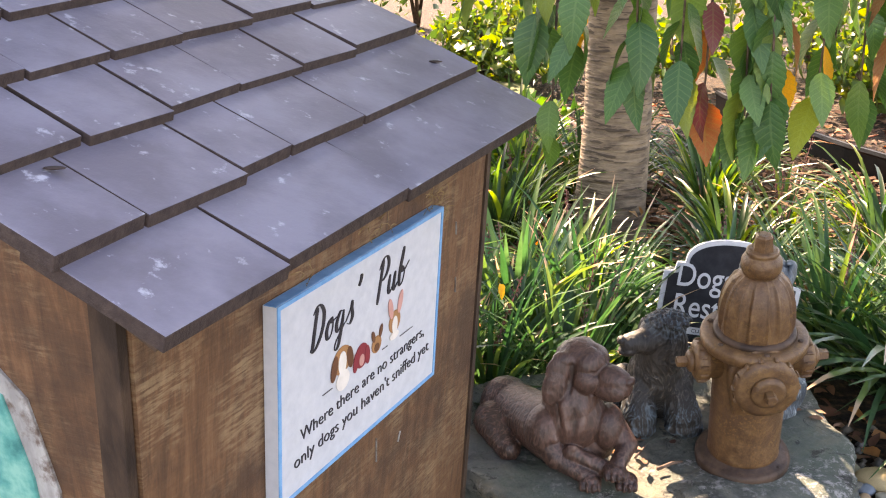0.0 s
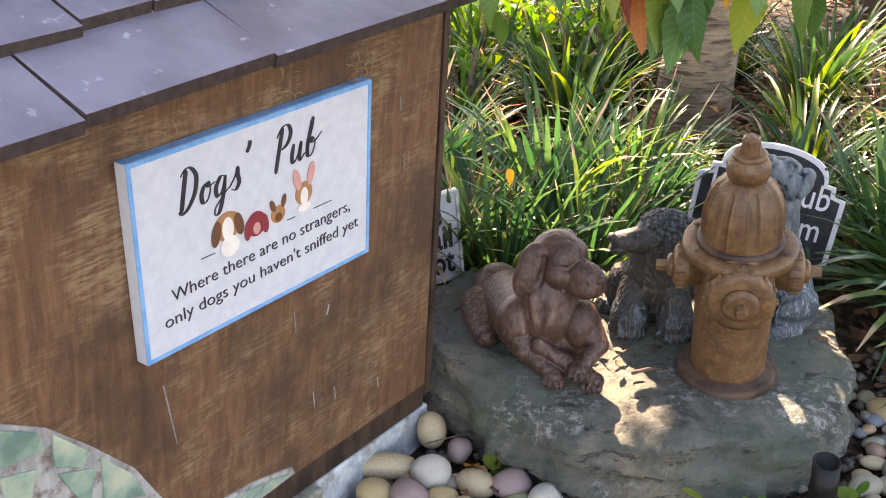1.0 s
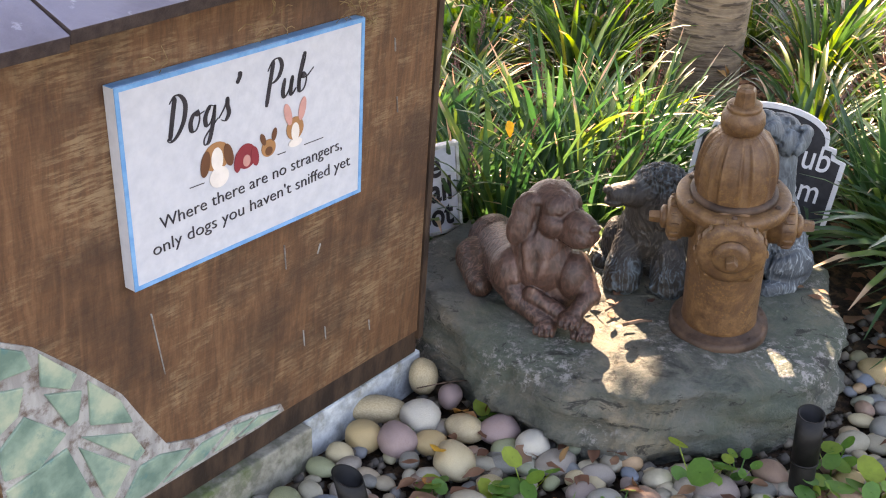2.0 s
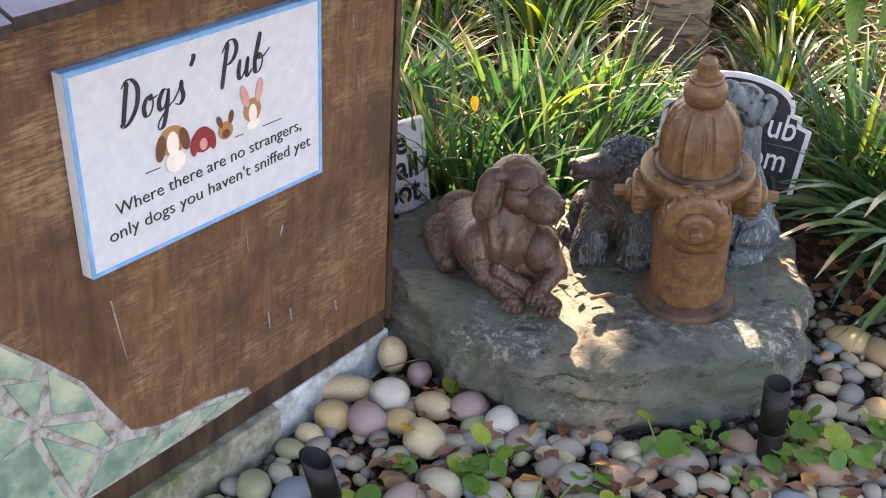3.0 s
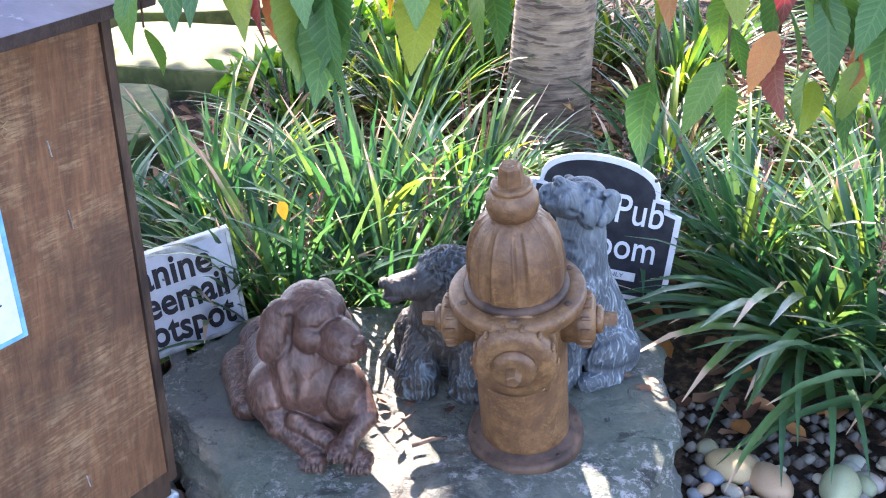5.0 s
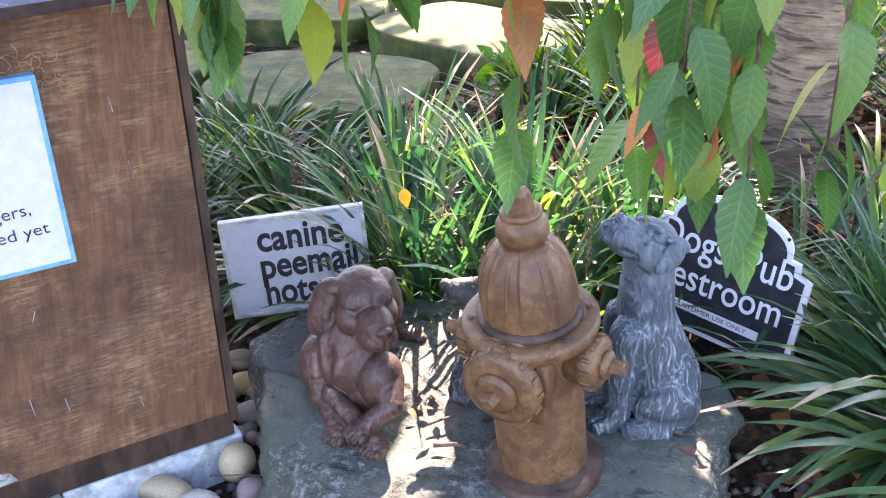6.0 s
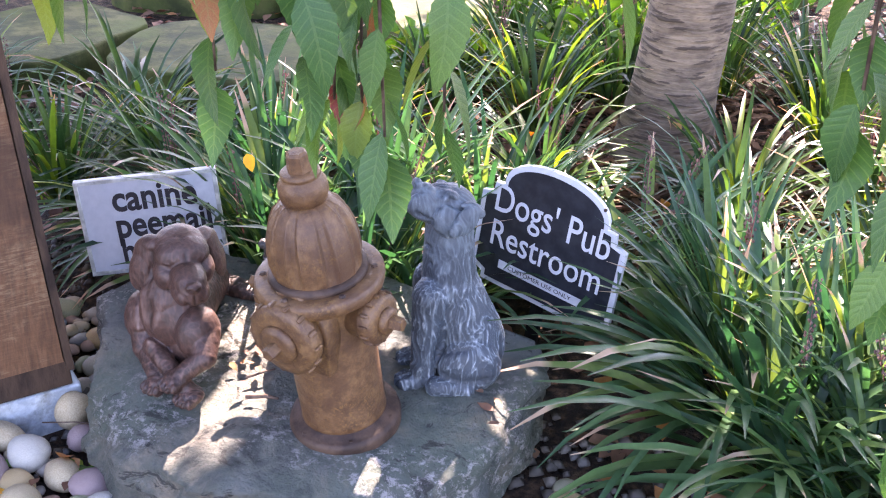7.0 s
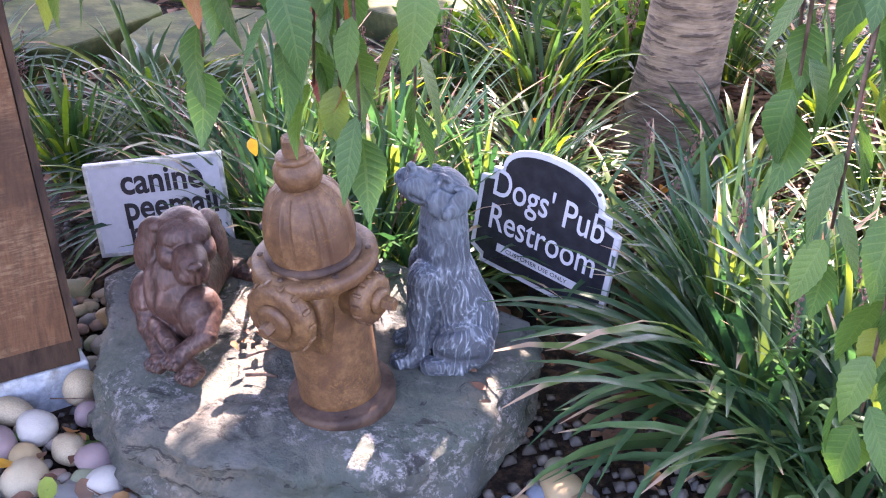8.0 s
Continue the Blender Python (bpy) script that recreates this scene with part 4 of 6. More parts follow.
    # folds of the chest and neck
    for a, b, w, d in (((0.222, 1.55, 0.285), (0.23, 1.535, 0.235), 0.008, 0.004), ((0.264, 1.545, 0.287), (0.248, 1.535, 0.235), 0.008, 0.004), ((0.198, 1.55, 0.272), (0.21, 1.54, 0.225), 0.006, 0.003),
                       ((0.288, 1.552, 0.28), (0.275, 1.541, 0.228), 0.006, 0.003), ((0.205, 1.545, 0.226), (0.24, 1.535, 0.214), 0.005, 0.003), ((0.24, 1.535, 0.214), (0.28, 1.543, 0.228), 0.005, 0.003),
                       ((0.241, 1.54, 0.28), (0.24, 1.535, 0.225), 0.005, -0.003), ((0.165, 1.6, 0.255), (0.18, 1.57, 0.2), 0.012, -0.004), ((0.212, 1.553, 0.29), (0.218, 1.543, 0.25), 0.003, -0.002), ((0.276, 1.55, 0.285), (0.266, 1.54, 0.24), 0.003, -0.002)):
        strokes.append((a, b, w, d))
    ball(bm, (0.15, 1.79, 0.168), (0.07, 0.022, 0.016))
    statue("brown_dog_statue", bm, LAB, "brown resin statue of a lying dog with crossed paws", 0.0016, 3, strokes, (0.0006, 120, 0.3, 0.012, [(hd(0.03, 0, 0), 0.14)]), grain=0.0005)


build_lab()


def build_cocker():
    bm = bmesh.new()
    ball(bm, (0.408, 1.79, 0.225), (0.06, 0.06, 0.08))
    ball(bm, (0.395, 1.752, 0.25), (0.054, 0.042, 0.062))
    limb(bm, (0.395, 1.755, 0.28), (0.392, 1.744, 0.322), 0.046, 0.037)
    ball(bm, (0.392, 1.74, 0.335), (0.036, 0.034, 0.034))
    ball(bm, (0.406, 1.742, 0.354), (0.037, 0.035, 0.023), (0, 14, 0))
    limb(bm, (0.374, 1.727, 0.328), (0.34, 1.708, 0.33), 0.0255, 0.0185, 8)       # muzzle
    ball(bm, (0.338, 1.707, 0.319), (0.019, 0.018, 0.011), (0, -6, 30))
    ball(bm, (0.324, 1.699, 0.34), (0.008, 0.01, 0.008))
    ball(bm, (0.424, 1.716, 0.312), (0.02, 0.011, 0.044), (0, 8, 25))              # ears
    ball(bm, (0.37, 1.772, 0.318), (0.012, 0.02, 0.036))
    limb(bm, (0.366, 1.738, 0.24), (0.362, 1.716, 0.182), 0.025, 0.034)
    limb(bm, (0.43, 1.742, 0.24), (0.442, 1.722, 0.182), 0.025, 0.034)
    ball(bm, (0.361, 1.71, 0.166), (0.034, 0.031, 0.021))
    ball(bm, (0.444, 1.716, 0.166), (0.035, 0.03, 0.021))
    ball(bm, (0.34, 1.785, 0.205), (0.03, 0.035, 0.05))
    ball(bm, (0.322, 1.77, 0.172), (0.024, 0.024, 0.02))
    strokes = [((0.403, 1.69, 0.235), (0.403, 1.69, 0.15), 0.009, -0.008), ((0.36, 1.7, 0.249), (0.44, 1.7, 0.247), 0.01, -0.005),
               ((0.318, 1.69, 0.322), (0.356, 1.7, 0.316), 0.003, -0.003), ((0.367, 1.706, 0.344), (0.367, 1.706, 0.344), 0.007, -0.004), ((0.367, 1.706, 0.344), (0.367, 1.706, 0.344), 0.0035, 0.004),
               ((0.352, 1.705, 0.352), (0.38, 1.715, 0.36), 0.004, 0.003), ((0.401, 1.7, 0.345), (0.406, 1.7, 0.28), 0.004, -0.004), ((0.375, 1.76, 0.365), (0.435, 1.73, 0.345), 0.004, -0.002)]
    g = random.Random(8)
    for i in range(46):                                                          # wavy locks over head and shoulders
        t = i * 2.4
        k = 0.036 * math.sqrt(i / 46)
        ball(bm, (0.409 + k * math.cos(t) * 1.1, 1.739 + k * math.sin(t), 0.379 - 14 * k * k), (0.006, 0.009, 0.005), (0, 0, math.degrees(t) * 0.4))
    for i in range(16):
        a, z = g.uniform(-2.6, 0.2), g.uniform(0.2, 0.29)
        strokes.append(((0.4 + 0.06 * math.cos(a), 1.755 + 0.055 * math.sin(a), z), (0.4 + 0.062 * math.cos(a + 0.12), 1.755 + 0.058 * math.sin(a + 0.12), z - 0.035), 0.005, g.choice((-0.004, 0.004))))
    statue("grey_spaniel_statue", bm, COCKER, "grey-brown resin statue of a sitting curly dog", 0.0015, 2, strokes, (0.0016, 130, 0.2, 0.014, [((0.335, 1.708, 0.328), 0.055)]),
           [((0.41, 1.74, 0.37), 0.055), ((0.361, 1.705, 0.168), 0.06), ((0.446, 1.71, 0.168), 0.06), ((0.322, 1.77, 0.172), 0.04)])


build_cocker()


def build_boxer():
    bm = bmesh.new()
    f = Vector((-0.8, -0.6, 0)).normalized()
    r = Vector((f.y, -f.x, 0))
    o = Vector((0.596, 1.816, 0.157))

    def at(p, q, z):
        return tuple(o + f * p * 0.86 + r * q * 0.84 + Vector((0, 0, z)))
    ang = (0, 0, math.degrees(math.atan2(f.y, f.x)))
    ball(bm, at(-0.03, 0, 0.058), (0.05, 0.052, 0.06), ang)                  # seat
    limb(bm, at(-0.026, 0, 0.07), at(0.012, 0, 0.16), 0.051, 0.043, 12)
    limb(bm, at(0.012, 0, 0.16), at(0.014, 0, 0.25), 0.041, 0.035, 10)
    tilt = radians(34)
    g = Vector((-0.55, -0.84, 0)).normalized()
    hf = g * math.cos(tilt) + Vector((0, 0, math.sin(tilt)))
    hu = Vector((0, 0, math.cos(tilt))) - g * math.sin(tilt)
    hr = Vector((g.y, -g.x, 0))
    c0 = Vector(at(0.012, 0, 0.276))

    def hb(p, q, u):
        return tuple(c0 + hf * p * 0.88 + hr * q * 0.86 + hu * u * 0.88)
    axes = (hf * 0.88, hr * 0.86, hu * 0.88)
    lobe(bm, hb(0, 0, 0.006), axes, (0.04, 0.041, 0.036))                    # skull
    lobe(bm, hb(0.026, 0, 0.006), axes, (0.03, 0.034, 0.028))
    lobe(bm, hb(0.052, 0, 0.0), axes, (0.028, 0.026, 0.022))                 # muzzle
    lobe(bm, hb(0.046, 0, -0.024), axes, (0.034, 0.024, 0.014))              # jaw
    lobe(bm, hb(0.079, 0, 0.012), axes, (0.008, 0.0125, 0.009))              # nose
    strokes = []
    for q in (-1, 1):
        lobe(bm, hb(0.056, 0.021 * q, -0.012), axes, (0.03, 0.014, 0.022))   # hanging lips
        lobe(bm, hb(0.012, 0.033 * q, -0.012), axes, (0.032, 0.016, 0.026))  # cheeks
        lobe(bm, hb(0.026, 0.022 * q, 0.026), axes, (0.015, 0.011, 0.007))    # brows
        lobe(bm, hb(-0.012, 0.041 * q, 0.024), axes, (0.022, 0.012, 0.012))  # folded ears
        lobe(bm, hb(-0.006, 0.05 * q, 0.004), axes, (0.02, 0.0075, 0.026))
        lobe(bm, hb(0.002, 0.053 * q, -0.012), axes, (0.012, 0.0065, 0.018))
        limb(bm, at(0.04, 0.03 * q, 0.15), at(0.055, 0.037 * q, 0.02), 0.03, 0.019, 12)   # forelegs
        ball(bm, at(0.07, 0.037 * q, 0.012), (0.021, 0.022, 0.015), ang)
        for k in (-1.5, -0.5, 0.5, 1.5):
            ball(bm, at(0.09 - 0.003 * k * k, 0.037 * q + 0.0105 * k, 0.009), (0.014, 0.0062, 0.0115), ang)
        for k in (-1, 0, 1):
            strokes.append((at(0.106, 0.037 * q + 0.0105 * k, 0.008), at(0.075, 0.037 * q + 0.008 * k, 0.026), 0.0024, -0.0026))
        ball(bm, at(-0.024, 0.05 * q, 0.044), (0.048, 0.026, 0.046), ang)    # haunches
        limb(bm, at(-0.02, 0.064 * q, 0.014), at(0.032, 0.064 * q, 0.013), 0.016, 0.016)
        e = (0.036, 0.028 * q, 0.017)
        strokes += [(hb(*e), hb(*e), 0.0095, -0.006), (hb(*e), hb(*e), 0.005, 0.0085), (hb(0.046, 0.024 * q, 0.012), hb(0.026, 0.036 * q, 0.008), 0.003, 0.0024)]
        strokes += [(hb(0.084, 0.012 * q, -0.012), hb(0.06, 0.034 * q, -0.026), 0.003, -0.0045), (hb(0.06, 0.034 * q, -0.026), hb(0.028, 0.036 * q, -0.024), 0.0032, -0.005), (hb(0.028, 0.036 * q, -0.024), hb(0.016, 0.042 * q, -0.01), 0.003, -0.004)]
        # loose skin that fans from the lip over the cheek to the ear
        for k in range(5):
            z0, z1 = 0.016 - 0.01 * k, 0.028 - 0.017 * k
            strokes.append((hb(0.04 - 0.003 * k, 0.034 * q, z0), hb(-0.016, 0.046 * q, z1), 0.0033, 0.003))
            strokes.append((hb(0.04 - 0.003 * k, 0.034 * q, z0 - 0.005), hb(-0.016, 0.046 * q, z1 - 0.0085), 0.0028, -0.0032))
        strokes += [(hb(0.05, 0.006 * q, 0.024), hb(0.024, 0.016 * q, 0.04), 0.003, -0.0022), (hb(0.085, 0.006 * q, 0.01), hb(0.083, 0.01 * q, 0.006), 0.0022, -0.003)]
        strokes += [(at(0.03, 0.046 * q, 0.15), at(0.028, 0.05 * q, 0.06), 0.007, -0.007), (at(0.02, 0.07 * q, 0.035), at(-0.05, 0.078 * q, 0.03), 0.006, -0.003), (at(0.02, 0.062 * q, 0.07), at(-0.03, 0.075 * q, 0.085), 0.006, -0.004)]
    strokes += [(hb(0.083, 0, 0.004), hb(0.082, 0, -0.02), 0.0024, -0.004), (at(0.07, 0, 0.16), at(0.065, 0, 0.03), 0.012, -0.008), (at(0.045, 0.012, 0.24), at(0.055, 0.01, 0.13), 0.006, 0.004), (at(0.045, -0.012, 0.24), at(0.055, -0.01, 0.13), 0.006, 0.004),
                (hb(0.02, 0, 0.042), hb(0.055, 0, 0.022), 0.003, -0.003)]
    for k in range(4):                                                                 # throat folds
        strokes.append((at(0.05 - 0.004 * k, 0.03, 0.228 - 0.012 * k), at(0.05 - 0.004 * k, -0.03, 0.228 - 0.012 * k), 0.004, 0.002 if k % 2 else -0.003))
    statue("blue_grey_dog_statue", bm, BLUE_DOG, "pale blue-grey resin statue of a sitting dog looking up", 0.0014, 2, strokes, (0.001, 125, 0.1, 0.012, [(hb(0.05, 0, 0), 0.09)]))


build_boxer()


# ---- signs in the bed ----
def frame_of(o, ax, up):
    ax = Vector(ax).normalized()
    up = Vector(up)
    up = (up - ax * up.dot(ax)).normalized()
    z = ax.cross(up)
    return Matrix(((ax.x, up.x, z.x, o[0]), (ax.y, up.y, z.y, o[1]), (ax.z, up.z, z.z, o[2]), (0, 0, 0, 1)))


def plaque_outline(w, h, arch, cut):
    half = w / 2
    right = [(half - cut, 0.0), (half - cut, cut * 0.55), (half, cut), (half, h - cut), (half - cut * 0.9, h - cut * 0.75), (half - cut, h), (half - cut * 1.7, h + 0.002)]
    top = [((half - cut * 1.7) * math.cos(a) * 1.0, h + 0.004 + arch * math.sin(a) ** 0.8) for a in np.linspace(0.15, math.pi - 0.15, 19)]
    return right + top + [(-x, y) for x, y in right[::-1]]


def build_restroom_sign():
    m = frame_of((0.561, 2.103, 0.138), (1, -0.02, -0.125), (0.0, 0.03, 1))
    sign = thing("restroom_sign", (0.573, 2.103, 0.06), "black plaque sign with white border and lettering staked in the bed", "sign")
    d = m.to_3x3() @ Vector((0, 0, -0.008))
    part("backing", slab_bm([m @ Vector((x, y, 0)) for x, y in plaque_outline(0.285, 0.19, 0.058, 0.024)], d), WHITE, sign, "white border")
    part("panel", slab_bm([m @ Vector((x * 0.93, y * 0.925 + 0.009, 0.0015)) for x, y in plaque_outline(0.285, 0.19, 0.058, 0.024)], d * 0.17), BLACK, sign, "glossy black face")
    words("Dogs' Pub", 0.074, m @ Matrix.Translation((0.0, 0.163, 0.0016)), WHITE, sign, width=0.226, heavy=0.0003)
    words("Restroom", 0.07, m @ Matrix.Translation((0, 0.096, 0.0016)), WHITE, sign, width=0.22, heavy=0.0003)
    part("strip", slab_bm([m @ Vector((x, y, 0.0026)) for x, y in ((-0.085, 0.036), (0.085, 0.036), (0.085, 0.052), (-0.085, 0.052))], d * 0.1), WHITE, sign, "white strip with small grey lettering")
    words("CUSTOMER USE ONLY", 0.011, m @ Matrix.Translation((0, 0.044, 0.0027)), INK, sign, width=0.13, depth=0.0003)
    part("stake", slab_bm([m @ Vector((x, y, -0.009)) for x, y in ((-0.012, -0.13), (0.012, -0.13), (0.012, 0.1), (-0.012, 0.1))], d), PLASTIC, sign, "black stake")
    for x, y in ((-0.12, 0.2), (0.09, 0.225)):
        part("screw", lathe([(0.003, -0.001), (0.003, 0.002), (0.0018, 0.003)], 10, m @ Matrix.Translation((x, y, 0.0))), BRONZE_DARK, sign)


build_restroom_sign()


def build_peemail_sign():
    m = frame_of((-0.086, 1.812, 0.303), (0.178, 0.172, 0.02), (-0.03, 0.0, 1))
    sign = thing("peemail_sign", (-0.086, 1.81, 0.05), "white framed wooden sign with black hand lettering on a stake", "sign")
    d = m.to_3x3() @ Vector((0, 0, -1))
    w, h = 0.25, 0.186
    def plate(x0, x1, y0, y1, z, t, mat, nm, lab=""):
        part(nm, slab_bm([m @ Vector((x0, -y1, z)), m @ Vector((x1, -y1, z)), m @ Vector((x1, -y0, z)), m @ Vector((x0, -y0, z))], d * t, 0.001), mat, sign, lab)
    plate(-w / 2, w / 2, 0, h, 0, 0.012, WHITE, "board")
    e = 0.007
    for x0, x1, y0, y1 in ((-w / 2, w / 2, 0, e), (-w / 2, w / 2, h - e, h), (-w / 2, -w / 2 + e, e, h - e), (w / 2 - e, w / 2, e, h - e)):
        plate(x0, x1, y0, y1, 0.004, 0.006, CREAM_WOOD, "frame_strip", "weathered cream frame strip")
    for t, y, wd in (("canine", 0.042, 0.15), ("peemail", 0.094, 0.17), ("hotspot", 0.146, 0.17)):
        words(t, 0.07, m @ Matrix.Translation((0.018 + (wd - 0.165) / 2, -y, 0.0008)), INK, sign, width=wd, heavy=0.0016)
    plate(-0.014, 0.014, 0.1, 0.34, -0.013, 0.01, CREAM_WOOD, "stake", "pale wooden stake")


build_peemail_sign()


# ---- liriope ----
def blades(count, rng, reach=(0.28, 0.42), lean=(0.1, 1.0), droop=(0.6, 1.9), spread=0.05, width=(0.0105, 0.0165), azimuth=None, segs=7):
    verts, faces, along = [], [], []
    for _ in range(count):
        az = rng.uniform(0, 2 * math.pi) if azimuth is None else rng.gauss(*azimuth)
        L, w = rng.uniform(*reach), rng.uniform(*width)
        t0, dr = rng.uniform(*lean), rng.uniform(*droop)
        rad = spread * math.sqrt(rng.random())
        p = Vector((rad * math.cos(az + rng.uniform(-1, 1)), rad * math.sin(az + rng.uniform(-1, 1)), -0.01))
        side = Vector((-math.sin(az), math.cos(az), 0))
        twist = rng.uniform(-0.5, 0.5)
        wob = rng.uniform(-0.25, 0.25)
        for i in range(segs + 1):
            f = i / segs
            th = t0 + dr * f ** 1.4
            d = Vector((math.sin(th) * math.cos(az + wob * f), math.sin(th) * math.sin(az + wob * f), math.cos(th)))
            nrm = d.cross(side).normalized()
            sd = (side * math.cos(twist * f) + nrm * math.sin(twist * f))
            k = w * 0.5 * min(1, 0.55 + f * 1.6) * (1 - max(0, (f - 0.55) / 0.45) ** 2 * 0.93)
            b = len(verts)
            verts += [tuple(p - sd * k), tuple(p - nrm * k * 0.35), tuple(p + sd * k)]
            along += [f, f, f]
            if i:
                faces += [(b - 3, b - 2, b + 1, b), (b - 2, b - 1, b + 2, b + 1)]
            p = p + d * (L / segs)
    return verts, faces, along


def flower_spikes(count, rng):
    verts, faces = [], []
    for _ in range(count):
        az, tilt, L = rng.uniform(0, 6.28), rng.uniform(0.05, 0.35), rng.uniform(0.24, 0.36)
        d = Vector((math.sin(tilt) * math.cos(az), math.sin(tilt) * math.sin(az), math.cos(tilt)))
        for i in range(34):
            f = i / 33
            p = d * (L * (0.0 + f))
            if f > 0.55:
                for q in range(3):
                    a = rng.uniform(0, 6.28)
                    c = p + Vector((math.cos(a), math.sin(a), rng.uniform(-1, 1))) * 0.006
                    s = 0.0035 * (1.3 - f * 0.6)
                    b = len(verts)
                    verts += [tuple(c + Vector(v) * s) for v in ((1, 0, 0), (-0.5, 0.9, 0), (-0.5, -0.9, 0), (0, 0, 1.4), (0, 0, -1.4))]
                    faces += [(b, b + 1, b + 3), (b + 1, b + 2, b + 3), (b + 2, b, b + 3), (b + 1, b, b + 4), (b + 2, b + 1, b + 4), (b, b + 2, b + 4)]
        side = d.orthogonal().normalized() * 0.0012
        b = len(verts)
        verts += [tuple(-side), tuple(side), tuple(d * L + side), tuple(d * L - side)]
        faces.append((b, b + 1, b + 2, b + 3))
    return verts, faces


def build_liriope():
    rng = random.Random(11)
    label = "clump of dark green strap-leaved liriope with withered tips"
    variants = []
    specs = [dict(count=80), dict(count=70, lean=(0.05, 0.7), droop=(0.4, 1.4)), dict(count=85, reach=(0.3, 0.46), droop=(0.9, 2.0)), dict(count=60, reach=(0.2, 0.34), droop=(0.5, 1.8))]
    for k, sp in enumerate(specs):
        v, f, a = blades(rng=rng, **sp)
        ob = thing("liriope_clump", (0, 0, -5), label, "plant", "liriope bed")
        place(new("leaves", mesh_of("liriope_leaves", v, f, LIRIOPE, True, a)), None).parent = ob
        if k in (0, 3):
            for _ in range(3):
                v, f = flower_spikes(1, rng)
                s = new("flower_spike", mesh_of("flower_spike", v, f, SPIKE))
                s.parent = ob
                tagged(s, "dry brown seed spike")
        variants.append(ob)
    spots = [(0.08, 2.0, 1, 1.0), (0.2, 2.04, 0, 1.0), (-0.03, 2.06, 0, 0.95), (0.32, 2.12, 3, 0.9), (0.12, 2.25, 1, 1.1), (0.3, 2.33, 0, 0.95), (-0.12, 2.0, 2, 0.9), (-0.28, 2.05, 2, 1.0), (-0.42, 2.2, 2, 1.0), (-0.2, 2.25, 0, 1.0),
             (0.9, 2.16, 2, 1.0), (0.99, 2.1, 2, 0.95), (0.84, 2.28, 0, 0.95), (1.08, 2.24, 0, 1.0), (1.2, 2.1, 2, 0.9), (0.62, 2.38, 3, 0.9), (0.46, 2.32, 3, 0.8)]
    used = [(s[0], s[1]) for s in spots] + [(0.37, 2.97)]
    stop = [(1.35, 3.35, 0.5), (0.37, 2.97, 0.24), (-0.75, 2.75, 0.3), (-0.7, 3.4, 0.35), (0.4, 1.7, 0.47), (0.573, 2.1, 0.12), (1.2, 4.2, 0.3)]
    tries = 0
    while len(spots) < 52 and tries < 4000:
        tries += 1
        x, y = rng.uniform(-1.3, 2.1), rng.uniform(1.95, 3.75)
        if math.hypot(x - 0.35, y - 1.6) < 0.52 or any(math.hypot(x - a, y - b) < r for a, b, r in stop) or any(math.hypot(x - a, y - b) < 0.25 for a, b in used):
            continue
        if y > 2.55 and rng.random() < 0.5 or x < -0.35 and y > 2.3 or (y > 3.3 and x > 0.8):
            continue
        used.append((x, y))
        spots.append((x, y, rng.randrange(4), rng.uniform(0.75, 1.05)))
    near = [(0.955, 2.15, 130, 1.15, 1), (1.05, 2.05, 90, 1.12, 1), (1.19, 1.98, 70, 1.05, 1), (0.08, 1.99, 60, 1.0, 0), (0.24, 2.03, 55, 1.0, 0), (0.03, 1.95, 44, 0.85, 1)]
    kinds = [[], []]
    for k, kw in enumerate((dict(lean=(0.05, 0.55), droop=(0.3, 1.5), reach=(0.3, 0.44)), dict(lean=(0.25, 0.95), droop=(0.8, 1.7), reach=(0.3, 0.44), width=(0.012, 0.0175)))):
        for _ in range(14):
            v, f, a = blades(1, rng, spread=0.0, azimuth=(0, 0.0001), **kw)
            kinds[k].append(mesh_of("leaf_blade", v, f, LIRIOPE_NEAR, True, a))
    for x, y, k, s in spots:
        if y < 2.5 and -0.6 < x < 1.5 and not any(math.hypot(x - n[0], y - n[1]) < 0.08 for n in near):
            near.append((x, y, 76, s, 0 if k in (0, 1) else 1))
    spike = [mesh_of("flower_spike", *flower_spikes(1, rng), SPIKE) for _ in range(3)]
    for q, (x, y, cnt, s, k) in enumerate(near):
        c = thing("liriope_clump", (x, y, rise(y)), "large clump of dark green arching liriope with withered tips" if k else "upright clump of green strap-leaved liriope", "plant", "liriope bed")
        for _ in range(cnt):
            o = new("leaf", rng.choice(kinds[k]))
            o.parent = c
            rad, az = 0.05 * math.sqrt(rng.random()), rng.uniform(0, 360)
            z = rng.uniform(0.8, 1.1) * s
            o.matrix_basis = pose(rad * math.cos(radians(az)), rad * math.sin(radians(az)), 0, rng.uniform(-6, 6), rng.uniform(-6, 6), az + rng.uniform(-30, 30)) @ Matrix.Scale(z, 4)
        for _ in range(q % 3):
            o = tagged(new("flower_spike", rng.choice(spike)), "dry brown seed spike")
            o.parent = c
            o.matrix_basis = pose(0, 0, 0, 0, 0, rng.uniform(0, 360))
    for i, (x, y, k, s) in enumerate(spots):
        if any(math.hypot(x - n[0], y - n[1]) < 0.08 for n in near):
            continue
        ob = variants[k]
        ob.scale = (s, s, s)
        m = pose(x, y, rise(y), 0, 0, rng.uniform(0, 360))
        copy_thing(ob, m)
    for ob in variants:
        for c in list(ob.children):
            bpy.data.objects.remove(c)
        bpy.data.objects.remove(ob)


build_liriope()


